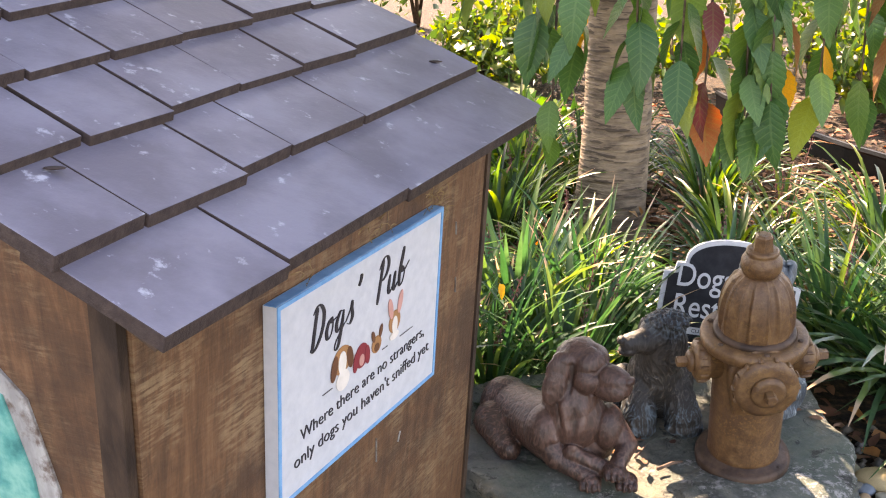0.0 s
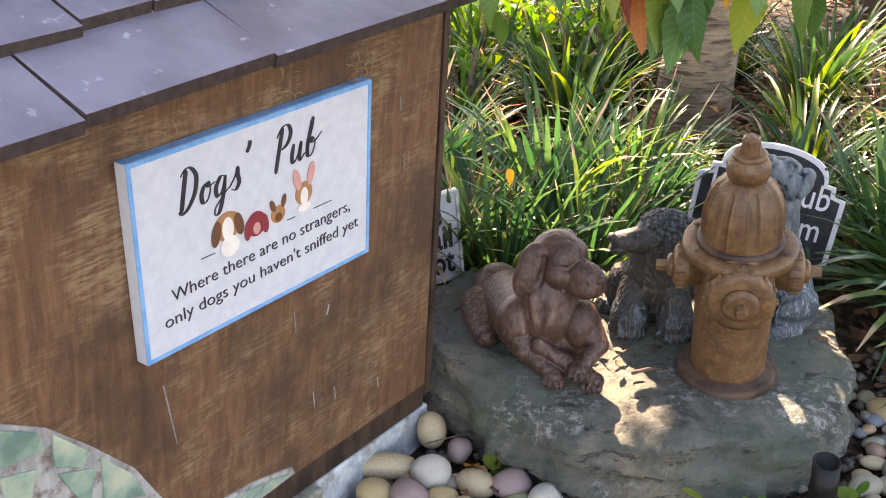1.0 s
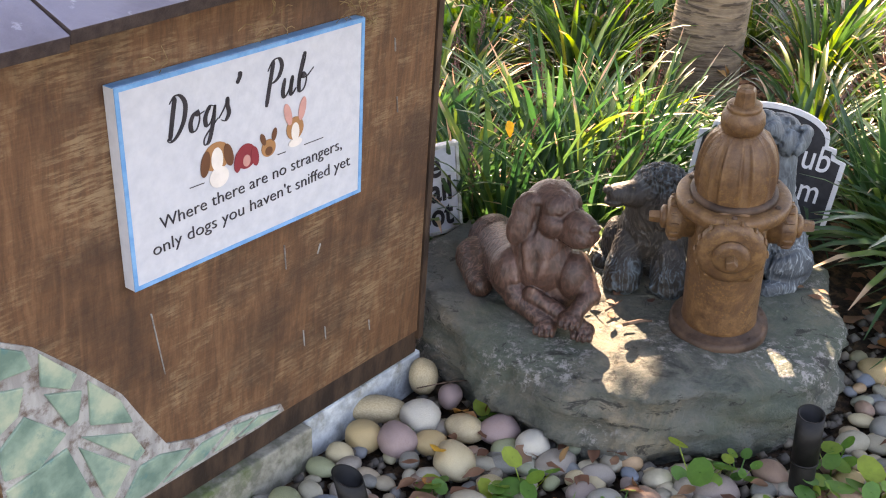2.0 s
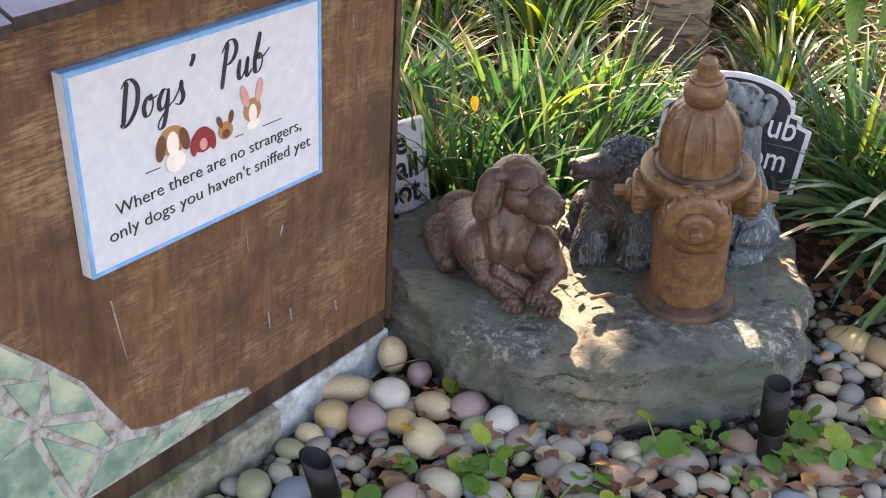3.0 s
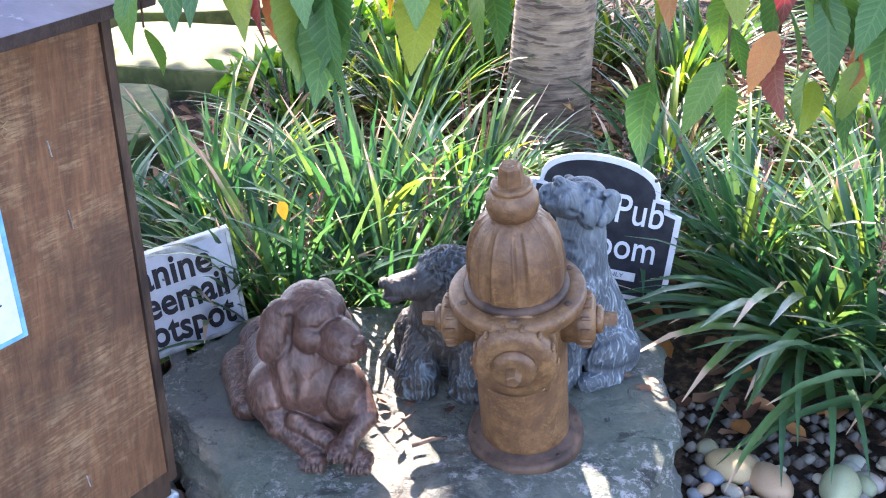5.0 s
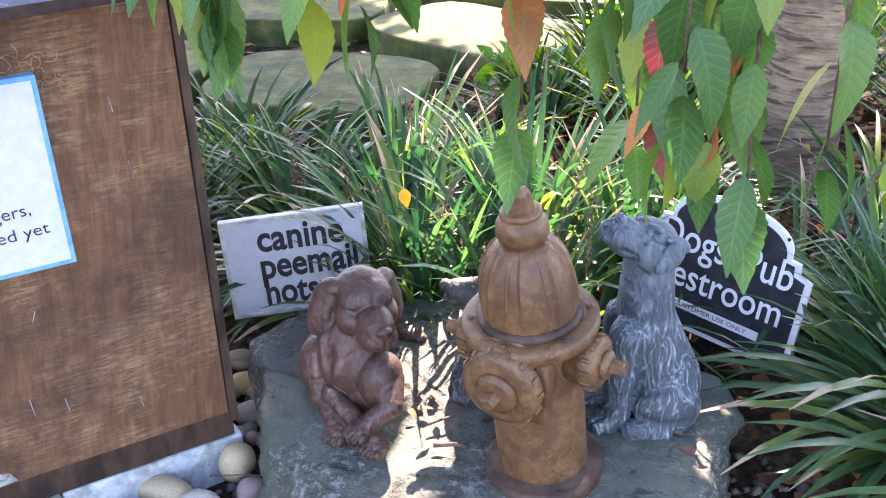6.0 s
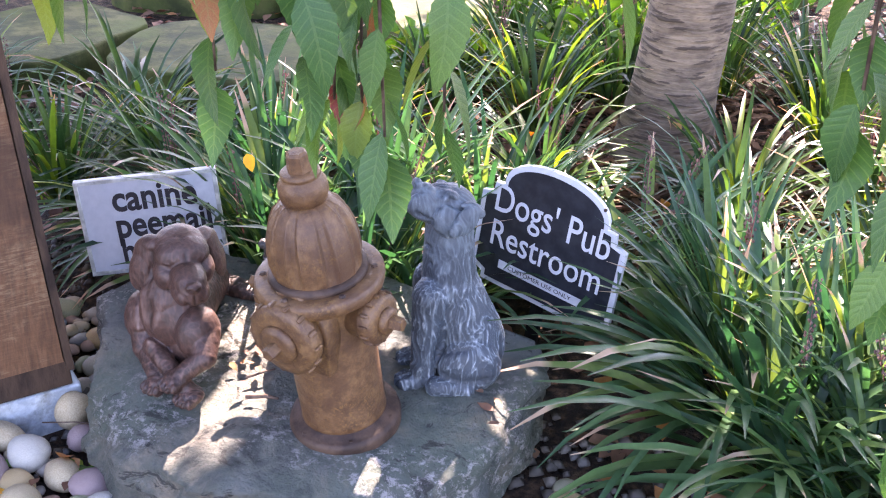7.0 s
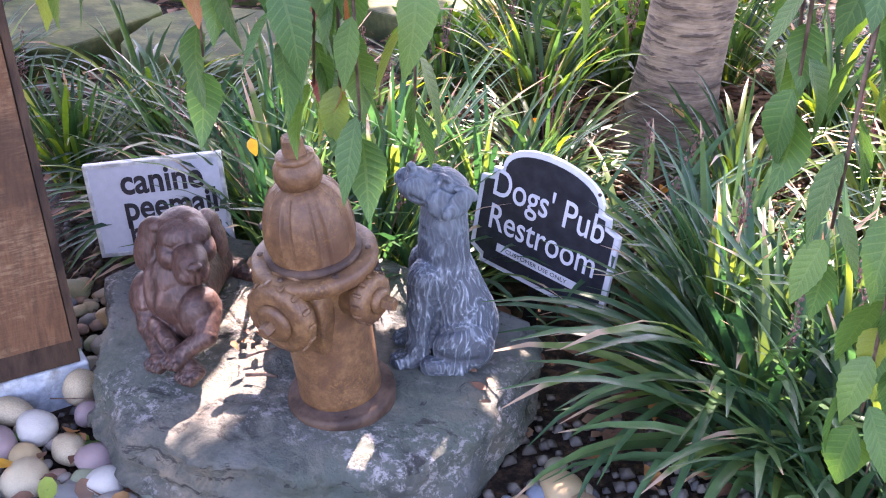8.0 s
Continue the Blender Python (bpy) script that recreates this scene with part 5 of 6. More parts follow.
# ---- the weeping cherry ----
def tube(path, radii, seg=10, wobble=0.0, seed=0):
    verts, faces = [], []
    pts = [Vector(p) for p in path]
    for i, p in enumerate(pts):
        d = (pts[min(i + 1, len(pts) - 1)] - pts[max(i - 1, 0)]).normalized()
        a = d.orthogonal().normalized() if abs(d.z) < 0.95 else Vector((1, 0, 0))
        a = (a - d * a.dot(d)).normalized()
        b = d.cross(a)
        for k in range(seg):
            t = 2 * math.pi * k / seg
            o = a * math.cos(t) + b * math.sin(t)
            r = radii[i] * (1 + wobble * smooth_noise((math.cos(t) * 1.3, math.sin(t) * 1.3, p.z * 4 + seed), 1.0))
            verts.append(tuple(p + o * r))
    for i in range(len(pts) - 1):
        for k in range(seg):
            faces.append((i * seg + k, i * seg + (k + 1) % seg, (i + 1) * seg + (k + 1) % seg, (i + 1) * seg + k))
    faces.append(tuple(range(seg))[::-1])
    faces.append(tuple(range((len(pts) - 1) * seg, len(pts) * seg)))
    return verts, faces


def leaf_shape(length=1.0, width=0.42, fold=0.18, curl=0.25, segs=6, wave=0.0):
    """A pointed toothed leaf that hangs down its stem from the origin along -z."""
    verts, faces = [], []
    stem = 0.14
    for i in range(segs + 1):
        f = i / segs
        w = width * 0.5 * math.sin(math.pi * f ** 0.8) ** 0.85 * (1.12 - 0.4 * f) if 0 < i < segs else 0.008
        if i % 2 and 0 < i < segs:
            w *= 1.09
        y = -curl * f * f * length
        z = -(stem + f) * length
        up = fold * w * length
        wv = wave * math.sin(f * 9) * w * length
        verts += [(-w * length, y + up + wv, z), (0, y, z), (w * length, y + up - wv, z)]
        if i:
            b = 3 * i
            faces += [(b - 3, b - 2, b + 1, b), (b - 2, b - 1, b + 2, b + 1)]
    b = len(verts)
    verts += [(-0.006 * length, 0, 0), (0.006 * length, 0, 0)]
    faces.append((b, b + 1, 1))
    return verts, faces


def build_cherry():
    rng = random.Random(23)
    tree = thing("weeping_cherry_tree", (0.375, 2.975, 0.08), "weeping cherry with ringed brown bark and drooping green and yellowing leaves", "tree")
    zs = [0.02, 0.07, 0.12, 0.18, 0.28, 0.45, 0.7, 1.0, 1.35, 1.7]
    v, f = tube([(0.375 + 0.02 * math.sin(z * 2), 2.975 + 0.03 * z, z) for z in zs], [0.2, 0.15, 0.122, 0.107, 0.098, 0.094, 0.092, 0.09, 0.088, 0.078], 40, 0.16)
    trunk = place(new("trunk", mesh_of("trunk", v, f, BARK, True)), tree)
    tagged(trunk, "ringed grey-brown cherry trunk")
    for k in range(7):
        a = k * 0.9 + 0.3
        p0 = Vector((0.38, 3.02, 1.5))
        p1 = p0 + Vector((math.cos(a) * 0.7, math.sin(a) * 0.7, 0.75))
        p2 = p0 + Vector((math.cos(a) * 1.7, math.sin(a) * 1.7, 0.8))
        v, f = tube([p0, p0.lerp(p1, 0.5) + Vector((0, 0, 0.08)), p1, p1.lerp(p2, 0.5) + Vector((0, 0, 0.1)), p2], [0.055, 0.045, 0.035, 0.025, 0.012], 10)
        place(new("limb", mesh_of("limb", v, f, BARK, True)), tree)
    shapes = []
    for wd, fo, cu, wv in ((0.46, 0.12, 0.15, 0.02), (0.5, 0.22, 0.3, 0.08), (0.42, 0.15, 0.08, 0.05), (0.48, 0.3, 0.4, 0.1)):
        shapes.append(leaf_shape(1.0, wd, fo, cu, 16, wv))
    leaf_mesh = {}
    for nm, mat in (("green", CHERRY), ("yellow", YELLOW), ("orange", ORANGE), ("red", RED)):
        leaf_mesh[nm] = [mesh_of("leaf_" + nm, v, f, mat, True, [i / 16 for i in range(17) for _ in range(3)] + [0, 0], [-1, 0, 1] * 17 + [0, 0]) for v, f in shapes]

    def twig(x, y, tip, count, colours, length=0.4, size=0.1, sway=0.05, spread=1.0):
        top = tip + length + 0.5
        path = [(x + sway * (i / 7) ** 1.5 * math.sin(x * 40), y + sway * (i / 7) ** 1.5 * math.cos(x * 31), tip + 0.07 + (top - tip) * i / 7) for i in range(8)]
        v, f = tube(path, [0.0012, 0.0016, 0.002, 0.0024, 0.0028, 0.0032, 0.0036, 0.004], 6)
        tw = place(new("twig", mesh_of("twig", v, f, TWIG, True)), tree)
        count = int(count * 1.7)
        for i in range(count):
            fr = i / max(1, count - 1)
            z = tip + size * 0.95 + length * fr ** 1.15
            k = (z - tip - 0.07) / (top - tip)
            px = x + sway * max(0, k) ** 1.5 * math.sin(x * 40)
            py = y + sway * max(0, k) ** 1.5 * math.cos(x * 31)
            az = i * 137 + rng.uniform(-40, 40)
            s = size * rng.uniform(0.75, 1.15)
            col = colours[i % len(colours)] if isinstance(colours, (list, tuple)) else colours
            me = rng.choice(leaf_mesh[col])
            ob = new("leaf", me)
            # a leaf hangs from its twig, turned about it and lifted outwards
            ob.matrix_basis = pose(px, py, z, 0, 0, az) @ pose(0, 0, 0, rng.uniform(8, 38) * spread, rng.uniform(-14, 14), rng.uniform(-30, 30)) @ Matrix.Scale(s, 4)
            place(ob, tw)

    g = "green"
    lists = [
        (0.03, 1.42, 0.98, 6, [g], 0.3), (0.1, 1.33, 0.93, 8, [g], 0.3), (0.17, 1.3, 0.88, 9, [g], 0.3), (0.22, 1.25, 0.86, 9, [g, g, g, "yellow"], 0.3), (0.19, 1.37, 0.715, 3, [g], 0.25),
        (0.29, 1.24, 0.83, 9, [g], 0.26), (0.34, 1.22, 0.83, 8, [g, g, g], 0.3), (0.375, 1.25, 0.79, 3, ["orange", "red", g], 0.12), (0.42, 1.22, 0.775, 11, [g], 0.28), (0.445, 1.2, 0.79, 9, [g, g, g, g], 0.3),
        (0.455, 1.25, 0.835, 4, ["yellow", g, "orange", g], 0.2), (0.51, 1.25, 0.8, 5, [g, g, "yellow"], 0.25), (0.56, 1.25, 0.8, 6, [g], 0.25), (0.59, 1.24, 0.86, 5, [g, "orange"], 0.2),
        (0.72, 1.26, 0.84, 4, ["orange", g, g], 0.2), (0.70, 1.29, 0.72, 3, [g], 0.24), (0.76, 1.38, 0.69, 5, [g], 0.22), (0.80, 1.34, 0.735, 5, ["red", "orange", g, g, "red"], 0.16), (0.83, 1.3, 0.72, 8, [g], 0.26), (0.86, 1.3, 0.72, 6, [g, g, "orange"], 0.25),
        (0.9, 1.28, 0.71, 6, [g], 0.26), (0.95, 1.29, 0.74, 6, [g], 0.28), (0.82, 1.22, 0.85, 6, [g], 0.2), (0.87, 1.22, 0.8, 5, [g], 0.2), (1.08, 1.3, 0.88, 5, [g], 0.15), (0.545, 1.33, 0.85, 3, [g], 0.15),
        (1.22, 1.37, 0.83, 6, [g], 0.2), (1.28, 1.33, 0.84, 6, [g], 0.2), (1.33, 1.36, 0.74, 6, [g], 0.25), (1.31, 1.42, 0.6, 8, [g, g, g], 0.25), (1.36, 1.33, 0.63, 8, [g], 0.3), (1.25, 1.3, 0.82, 5, [g], 0.15), (1.29, 1.29, 0.73, 6, [g], 0.2), (1.33, 1.3, 0.6, 7, [g], 0.2), (1.35, 1.28, 0.68, 6, [g], 0.2), (1.0, 1.2, 0.93, 6, [g], 0.2)]
    for x, y, tip, count, cols, length in lists:
        twig(x, y, tip, count, cols, length, 0.078 if x < 0.7 else 0.066 if x < 1.1 else 0.055)
    # the crown: many leaves overhead; where the sun comes through, it stays thin
    sunny = [(0.18, 2.18, 0.45, 0.4), (-0.72, 3.6, 0.45, 0.55), (-0.8, 4.6, 0.8, 0.75), (1.2, 3.15, 0.42, 0.42), (0.98, 2.7, 0.5, 0.22), (1.2, 2.15, 0.42, 0.34), (0.98, 1.75, 0.1, 0.07), (0.5, 2.62, 0.3, 0.17), (0.0, 3.5, 0.35, 0.3), (0.15, 1.72, 0.06, 0.05)]
    # clear streaks in the added low leaves: two ends with their half widths, as the light falls on the boulder
    streaks = [(0.305, 1.745, 0.016, 0.347, 1.64, 0.032), (0.347, 1.64, 0.032, 0.405, 1.505, 0.05), (0.626, 1.602, 0.006, 0.658, 1.517, 0.014), (0.692, 1.78, 0.012, 0.716, 1.77, 0.01), (0.727, 1.68, 0.004, 0.736, 1.615, 0.009), (0.475, 1.69, 0.012, 0.49, 1.66, 0.01)]

    def gap_at(x, y):
        best = 9.0
        for x0, y0, r0, x1, y1, r1 in streaks:
            dx, dy = x1 - x0, y1 - y0
            f = min(max(((x - x0) * dx + (y - y0) * dy) / (dx * dx + dy * dy), 0), 1)
            best = min(best, math.hypot(x - x0 - f * dx, y - y0 - f * dy) - r0 - f * (r1 - r0))
        return best
    gr = np.random.default_rng(5)
    base_v, base_f = leaf_shape(0.15, 0.6, 0.2, 0.2, 3)
    base = np.array(base_v)
    V, F = [], []

    def add(x, y, z):
        k = (z - 0.15) / SUN.z
        gx, gy = x - SUN.x * k, y - SUN.y * k
        hole = min(((gx - p) / c) ** 2 + ((gy - q) / d) ** 2 for p, q, c, d in sunny)
        if gap_at(gx, gy) < 0.16:
            return
        if hole < 1 and gr.random() > 0.025 or hole < 1.4 and gr.random() > 0.5:
            return
        rot = np.array(Euler((gr.uniform(-0.8, 0.8), gr.uniform(-0.8, 0.8), gr.uniform(0, 6.28))).to_matrix())
        b = len(V) * len(base)
        V.append(base @ rot.T + (x, y, z))
        F.extend(tuple(i + b for i in f) for f in base_f)
    for _ in range(13000):
        q, t = math.sqrt(gr.random()), gr.uniform(0, 6.28)
        add(-0.1 + 3.0 * q * math.cos(t), 4.0 + 2.9 * q * math.sin(t), gr.uniform(2.3, 3.2))
    # unseen leaves added to block the sun from the dog house, boulder and pebbles
    for x0, x1, y0, y1, z0, cnt in ((-0.9, 0.3, 0.3, 1.7, 0.85, 2200), (-0.1, 1.3, 0.8, 1.95, 0.15, 1900), (-2.2, -0.2, 1.7, 3.3, 0.15, 2600)):
        for _ in range(cnt):
            z = gr.uniform(2.3, 3.1)
            k = (z - z0) / SUN.z
            add(gr.uniform(x0, x1) + SUN.x * k, gr.uniform(y0, y1) + SUN.y * k, z)
    # low unseen leaves added over the boulder, shading it around the streaks
    small_v, small_f = leaf_shape(0.085, 0.5, 0.15, 0.15, 4)
    small = np.array(small_v)
    LV, LF = [], []
    for _ in range(2100):
        z = gr.uniform(1.02, 1.3)
        k = (z - 0.15) / SUN.z
        rot = np.array(Euler((gr.uniform(-1.0, 1.0), gr.uniform(-1.0, 1.0), gr.uniform(0, 6.28))).to_matrix())
        leaf = small @ rot.T + (gr.uniform(-0.05, 0.8) + SUN.x * k, gr.uniform(1.38, 1.8) + SUN.y * k, z)
        top = (z - 0.38) / SUN.z
        if ((leaf[0][0] - SUN.x * top - 0.14) / 0.36) ** 2 + ((leaf[0][1] - SUN.y * top - 2.12) / 0.3) ** 2 < 1:
            continue
        fall = (leaf[:, 2] - 0.15) / SUN.z
        if min(gap_at(x, y) for x, y in zip(leaf[:, 0] - SUN.x * fall, leaf[:, 1] - SUN.y * fall)) < 0:
            continue
        b = len(LV) * len(small)
        LV.append(leaf)
        LF.extend(tuple(i + b for i in f) for f in small_f)
    tagged(place(new("low_foliage", mesh_of("low_foliage", np.concatenate(LV).tolist(), LF, CANOPY, True)), tree), "low unseen leaves added to shade the boulder", kind="stuff")
    crown = place(new("crown", mesh_of("crown", np.concatenate(V).tolist(), F, CANOPY, True)), tree)
    tagged(crown, "loose leafy crown with unseen leaves added for shade", kind="stuff")


build_cherry()


# ---- pebbles ----
def pebble_mesh(seed, mat):
    bm = bmesh.new()
    bmesh.ops.create_icosphere(bm, subdivisions=3, radius=1)
    for v in bm.verts:
        v.co *= 1 + 0.16 * smooth_noise(tuple(v.co + Vector((seed * 7, 0, 0))), 0.9) + 0.03 * smooth_noise(tuple(v.co + Vector((seed * 3, 5, 0))), 2.4)
    me = bpy.data.meshes.new("pebble")
    bm.to_mesh(me)
    bm.free()
    me.shade_smooth()
    me.materials.append(mat)
    return me


def build_pebbles():
    rng = random.Random(31)
    shapes = [pebble_mesh(i, PEBBLE) for i in range(9)]

    def put(x, y, z, a, b, c, yaw, me, label="smooth grey river pebble", tilt=0):
        ob = new("pebble", me)
        ob.matrix_basis = pose(x, y, z, tilt, 0, yaw) @ Matrix.Diagonal((a, b, c, 1))
        tagged(ob, label, "pebble", "river pebbles")
    special = [(0.096, 1.396, 0.028, 0.034, 0.031, 0.028, 20, WHITE_STONE, "white rounded river pebble"), (0.067, 1.504, 0.033, 0.025, 0.033, 0.034, 10, TAN_STONE, "tan upright river pebble"),
               (0.123, 1.474, 0.022, 0.021, 0.025, 0.021, 0, PINK_STONE, "small mauve river pebble"), (0.225, 1.413, 0.02, 0.03, 0.033, 0.022, -30, PINK_STONE, "mauve-brown oval river pebble"),
               (0.17, 1.402, 0.018, 0.033, 0.027, 0.022, -10, TAN_STONE, "tan oval river pebble"), (0.02, 1.4, 0.022, 0.048, 0.026, 0.023, 15, TAN_STONE, "long tan river pebble"), (-0.175, 1.08, 0.03, 0.05, 0.034, 0.03, 5, TAN_STONE, "large cream river pebble"),
               (0.285, 1.385, 0.02, 0.025, 0.031, 0.024, -40, WHITE_STONE, "cream oval river pebble"), (0.075, 1.335, 0.02, 0.032, 0.036, 0.027, 40, PINK_STONE, "mauve speckled river pebble")]
    used = []
    for k, (x, y, z, a, b, c, yaw, mat, lab) in enumerate(special):
        put(x, y, z, a, b, c, yaw, pebble_mesh(20 + k, mat), lab)
        used.append((x, y, (a + b) / 2))
    tries = 0
    while len(used) < 300 and tries < 40000:
        tries += 1
        x, y = rng.uniform(-0.35, 1.12), rng.uniform(0.98, 1.8)
        p = Vector((x, y, 0))
        if p.dot(N) < FACE + 0.03 and p.dot(U) < FAR + 0.03:
            continue
        if ((x - 0.39) / 0.39) ** 4 + ((y - 1.69 - 0.1 * (x - 0.39)) / 0.28) ** 4 < 1 or (y > 1.75 and x < 0.78):
            continue
        r = rng.choice((0.013, 0.016, 0.02, 0.024, 0.028, 0.031)) * rng.uniform(0.85, 1.1)
        if any(math.hypot(x - a, y - b) < (r + q) * 0.74 for a, b, q in used):
            continue
        a, b = r * rng.uniform(1.0, 1.35), r * rng.uniform(0.8, 1.0)
        c = r * rng.uniform(0.55, 0.85)
        put(x, y, c * 0.55 + rise(y), a, b, c, rng.uniform(0, 180), rng.choice(shapes), tilt=rng.uniform(-15, 15))
        used.append((x, y, r))
    # the smaller stones that fill the gaps
    small = bmesh.new()
    bmesh.ops.create_icosphere(small, subdivisions=2, radius=1)
    sv = [v.co.copy() for v in small.verts]
    sf = [tuple(v.index for v in f.verts) for f in small.faces]
    small.free()
    V, F = [], []
    for _ in range(900):
        x, y = rng.uniform(-0.4, 1.2), rng.uniform(0.95, 1.85)
        p = Vector((x, y, 0))
        if p.dot(N) < FACE + 0.025 and p.dot(U) < FAR + 0.03 or ((x - 0.39) / 0.38) ** 4 + ((y - 1.69) / 0.27) ** 4 < 1 or (y > 1.75 and x < 0.78):
            continue
        r = rng.uniform(0.009, 0.021)
        m = pose(x, y, rise(y) + r * 0.25, rng.uniform(-20, 20), rng.uniform(-20, 20), rng.uniform(0, 360)) @ Matrix.Diagonal((r * 1.25, r, r * rng.uniform(0.55, 0.8), 1))
        o = len(V)
        V += [tuple(m @ (c * (1 + 0.12 * smooth_noise(tuple(c + Vector((x * 90, y * 90, 0))), 1.0)))) for c in sv]
        F += [tuple(i + o for i in f) for f in sf]
    tagged(new("small_pebbles", mesh_of("small_pebbles", V, F, MIXED_PEBBLE, True)), "small mixed river pebbles filling the gaps", "pebbles", kind="stuff")
    # gravel between them
    V, F = [], []
    for _ in range(3600):
        x, y = rng.uniform(-0.5, 1.4), rng.uniform(0.8, 2.0)
        p = Vector((x, y, 0))
        if p.dot(N) < FACE + 0.02 and p.dot(U) < FAR + 0.03:
            continue
        r = rng.uniform(0.004, 0.016)
        b = len(V)
        o = Vector((x, y, rise(y) - 0.004 + r * 0.4))
        for d in ((1, 0, 0), (0.2, 1, 0.1), (-1, 0.1, 0), (0, -1, -0.1), (0.1, 0, 0.8), (0, 0, -0.8)):
            V.append(tuple(o + Vector(d) * r * rng.uniform(0.7, 1.2)))
        F += [(b, b + 1, b + 4), (b + 1, b + 2, b + 4), (b + 2, b + 3, b + 4), (b + 3, b, b + 4), (b + 1, b, b + 5), (b + 2, b + 1, b + 5), (b + 3, b + 2, b + 5), (b, b + 3, b + 5)]
    tagged(new("gravel", mesh_of("gravel", V, F, GRAVEL, True)), "small grey gravel between the pebbles", "gravel", kind="stuff")


build_pebbles()


# ---- litter, chips, weeds ----
def scatter_leaves(name, spots, material, label, size, rng, kind="stuff", lift=0.006):
    V, F = [], []
    for x, y, z in spots:
        s = rng.uniform(*size)
        v, f = leaf_shape(s, rng.uniform(0.45, 0.65), rng.uniform(0.1, 0.5), rng.uniform(-0.2, 0.35), 5, rng.uniform(0, 0.25))
        m = pose(x, y, z + lift, 90 + rng.uniform(-14, 14), rng.uniform(-14, 14), rng.uniform(0, 360)) @ Matrix.Translation((0, 0, s * 0.6))
        b = len(V)
        V += [tuple(m @ Vector(q)) for q in v]
        F += [tuple(i + b for i in q) for q in f]
    return tagged(new(name, mesh_of(name, V, F, material, True)), label, "leaves", kind=kind)


rng = random.Random(77)
bed = [(x, y, rise(y)) for x, y in ((rng.uniform(-1.6, 2.2), rng.uniform(1.85, 5.0)) for _ in range(3800))]
scatter_leaves("leaf_litter", bed, DRY, "brown and russet fallen leaves over the bed", (0.025, 0.06), rng)
front = [(x, y, rise(y) + 0.02) for x, y in ((rng.uniform(0.1, 1.3), rng.gauss(1.28, 0.14)) for _ in range(210)) if not (0.05 < x < 0.76 and y > 1.42)]
scatter_leaves("fallen_leaves", front, DRY, "crisp russet leaves among the pebbles", (0.02, 0.045), rng)
onrock = [(rng.gauss(0.34, 0.03), rng.gauss(1.66, 0.035), 0.152) for _ in range(10)] + [(0.66, 1.79, 0.162), (0.69, 1.765, 0.16), (0.7, 1.78, 0.162), (0.72, 1.74, 0.158), (0.42, 1.67, 0.153), (0.65, 1.81, 0.163)]
scatter_leaves("rock_leaves", onrock, DRY, "dry curled leaves lying on the boulder", (0.018, 0.03), rng)


def build_chips():
    V, F = [], []
    for c in range(5600):
        x, y = (rng.uniform(0.95, 2.6), rng.uniform(2.6, 4.0)) if c < 3800 else (rng.uniform(-0.5, 1.0), rng.uniform(2.45, 3.6))
        a, l, w = rng.uniform(0, 6.28), rng.uniform(0.012, 0.035), rng.uniform(0.004, 0.011)
        m = pose(x, y, rise(y) + rng.uniform(0, 0.014), rng.uniform(-25, 25), rng.uniform(-25, 25), math.degrees(a))
        b = len(V)
        V += [tuple(m @ Vector(q)) for q in ((-l, -w, 0), (l, -w * 0.7, 0), (l * 0.9, w, 0), (-l, w * 0.8, 0), (-l * 0.9, -w, 0.005), (l * 0.9, -w * 0.6, 0.005), (l * 0.8, w, 0.005), (-l * 0.9, w * 0.7, 0.005))]
        F += [(b + 4, b + 5, b + 6, b + 7), (b, b + 1, b + 5, b + 4), (b + 1, b + 2, b + 6, b + 5), (b + 2, b + 3, b + 7, b + 6), (b + 3, b, b + 4, b + 7)]
    tagged(new("wood_chips", mesh_of("wood_chips", V, F, CHIP)), "tan and russet wood chip mulch", "mulch", kind="stuff")


build_chips()


def build_weed(x, y, count, size, height):
    V, F = [], []
    for i in range(count):
        a = i * 2.4 + rng.uniform(-0.5, 0.5)
        h = rng.uniform(0.4, 1.0) * height
        rad = rng.uniform(0.2, 1.0) * height * 0.8
        p = Vector((math.cos(a) * rad, math.sin(a) * rad, h))
        s = size * rng.uniform(0.6, 1.1)
        m = Matrix.Translation(p) @ pose(0, 0, 0, rng.uniform(-30, 30), rng.uniform(-30, 30), math.degrees(a))
        b = len(V)
        k = 9
        V.append(tuple(m @ Vector((0, 0, -0.1 * s))))
        for q in range(k):
            t = 2 * math.pi * q / k
            V.append(tuple(m @ Vector((math.cos(t) * s * 1.15, math.sin(t) * s * 0.85, 0.05 * s * math.cos(2 * t)))))
        F += [(b, b + 1 + q, b + 1 + (q + 1) % k) for q in range(k)]
        b = len(V)
        d = Vector((-p.y, p.x, 0)).normalized() * 0.0012
        V += [tuple(-d), tuple(d), tuple(p + d), tuple(p - d)]
        F.append((b, b + 1, b + 2, b + 3))
    w = thing("weed", (x, y, rise(y)), "small bright green round-leaved weed among pebbles", "plant", "weeds")
    o = new("leaves", mesh_of("weed_leaves", V, F, WEED, True))
    o.parent = w


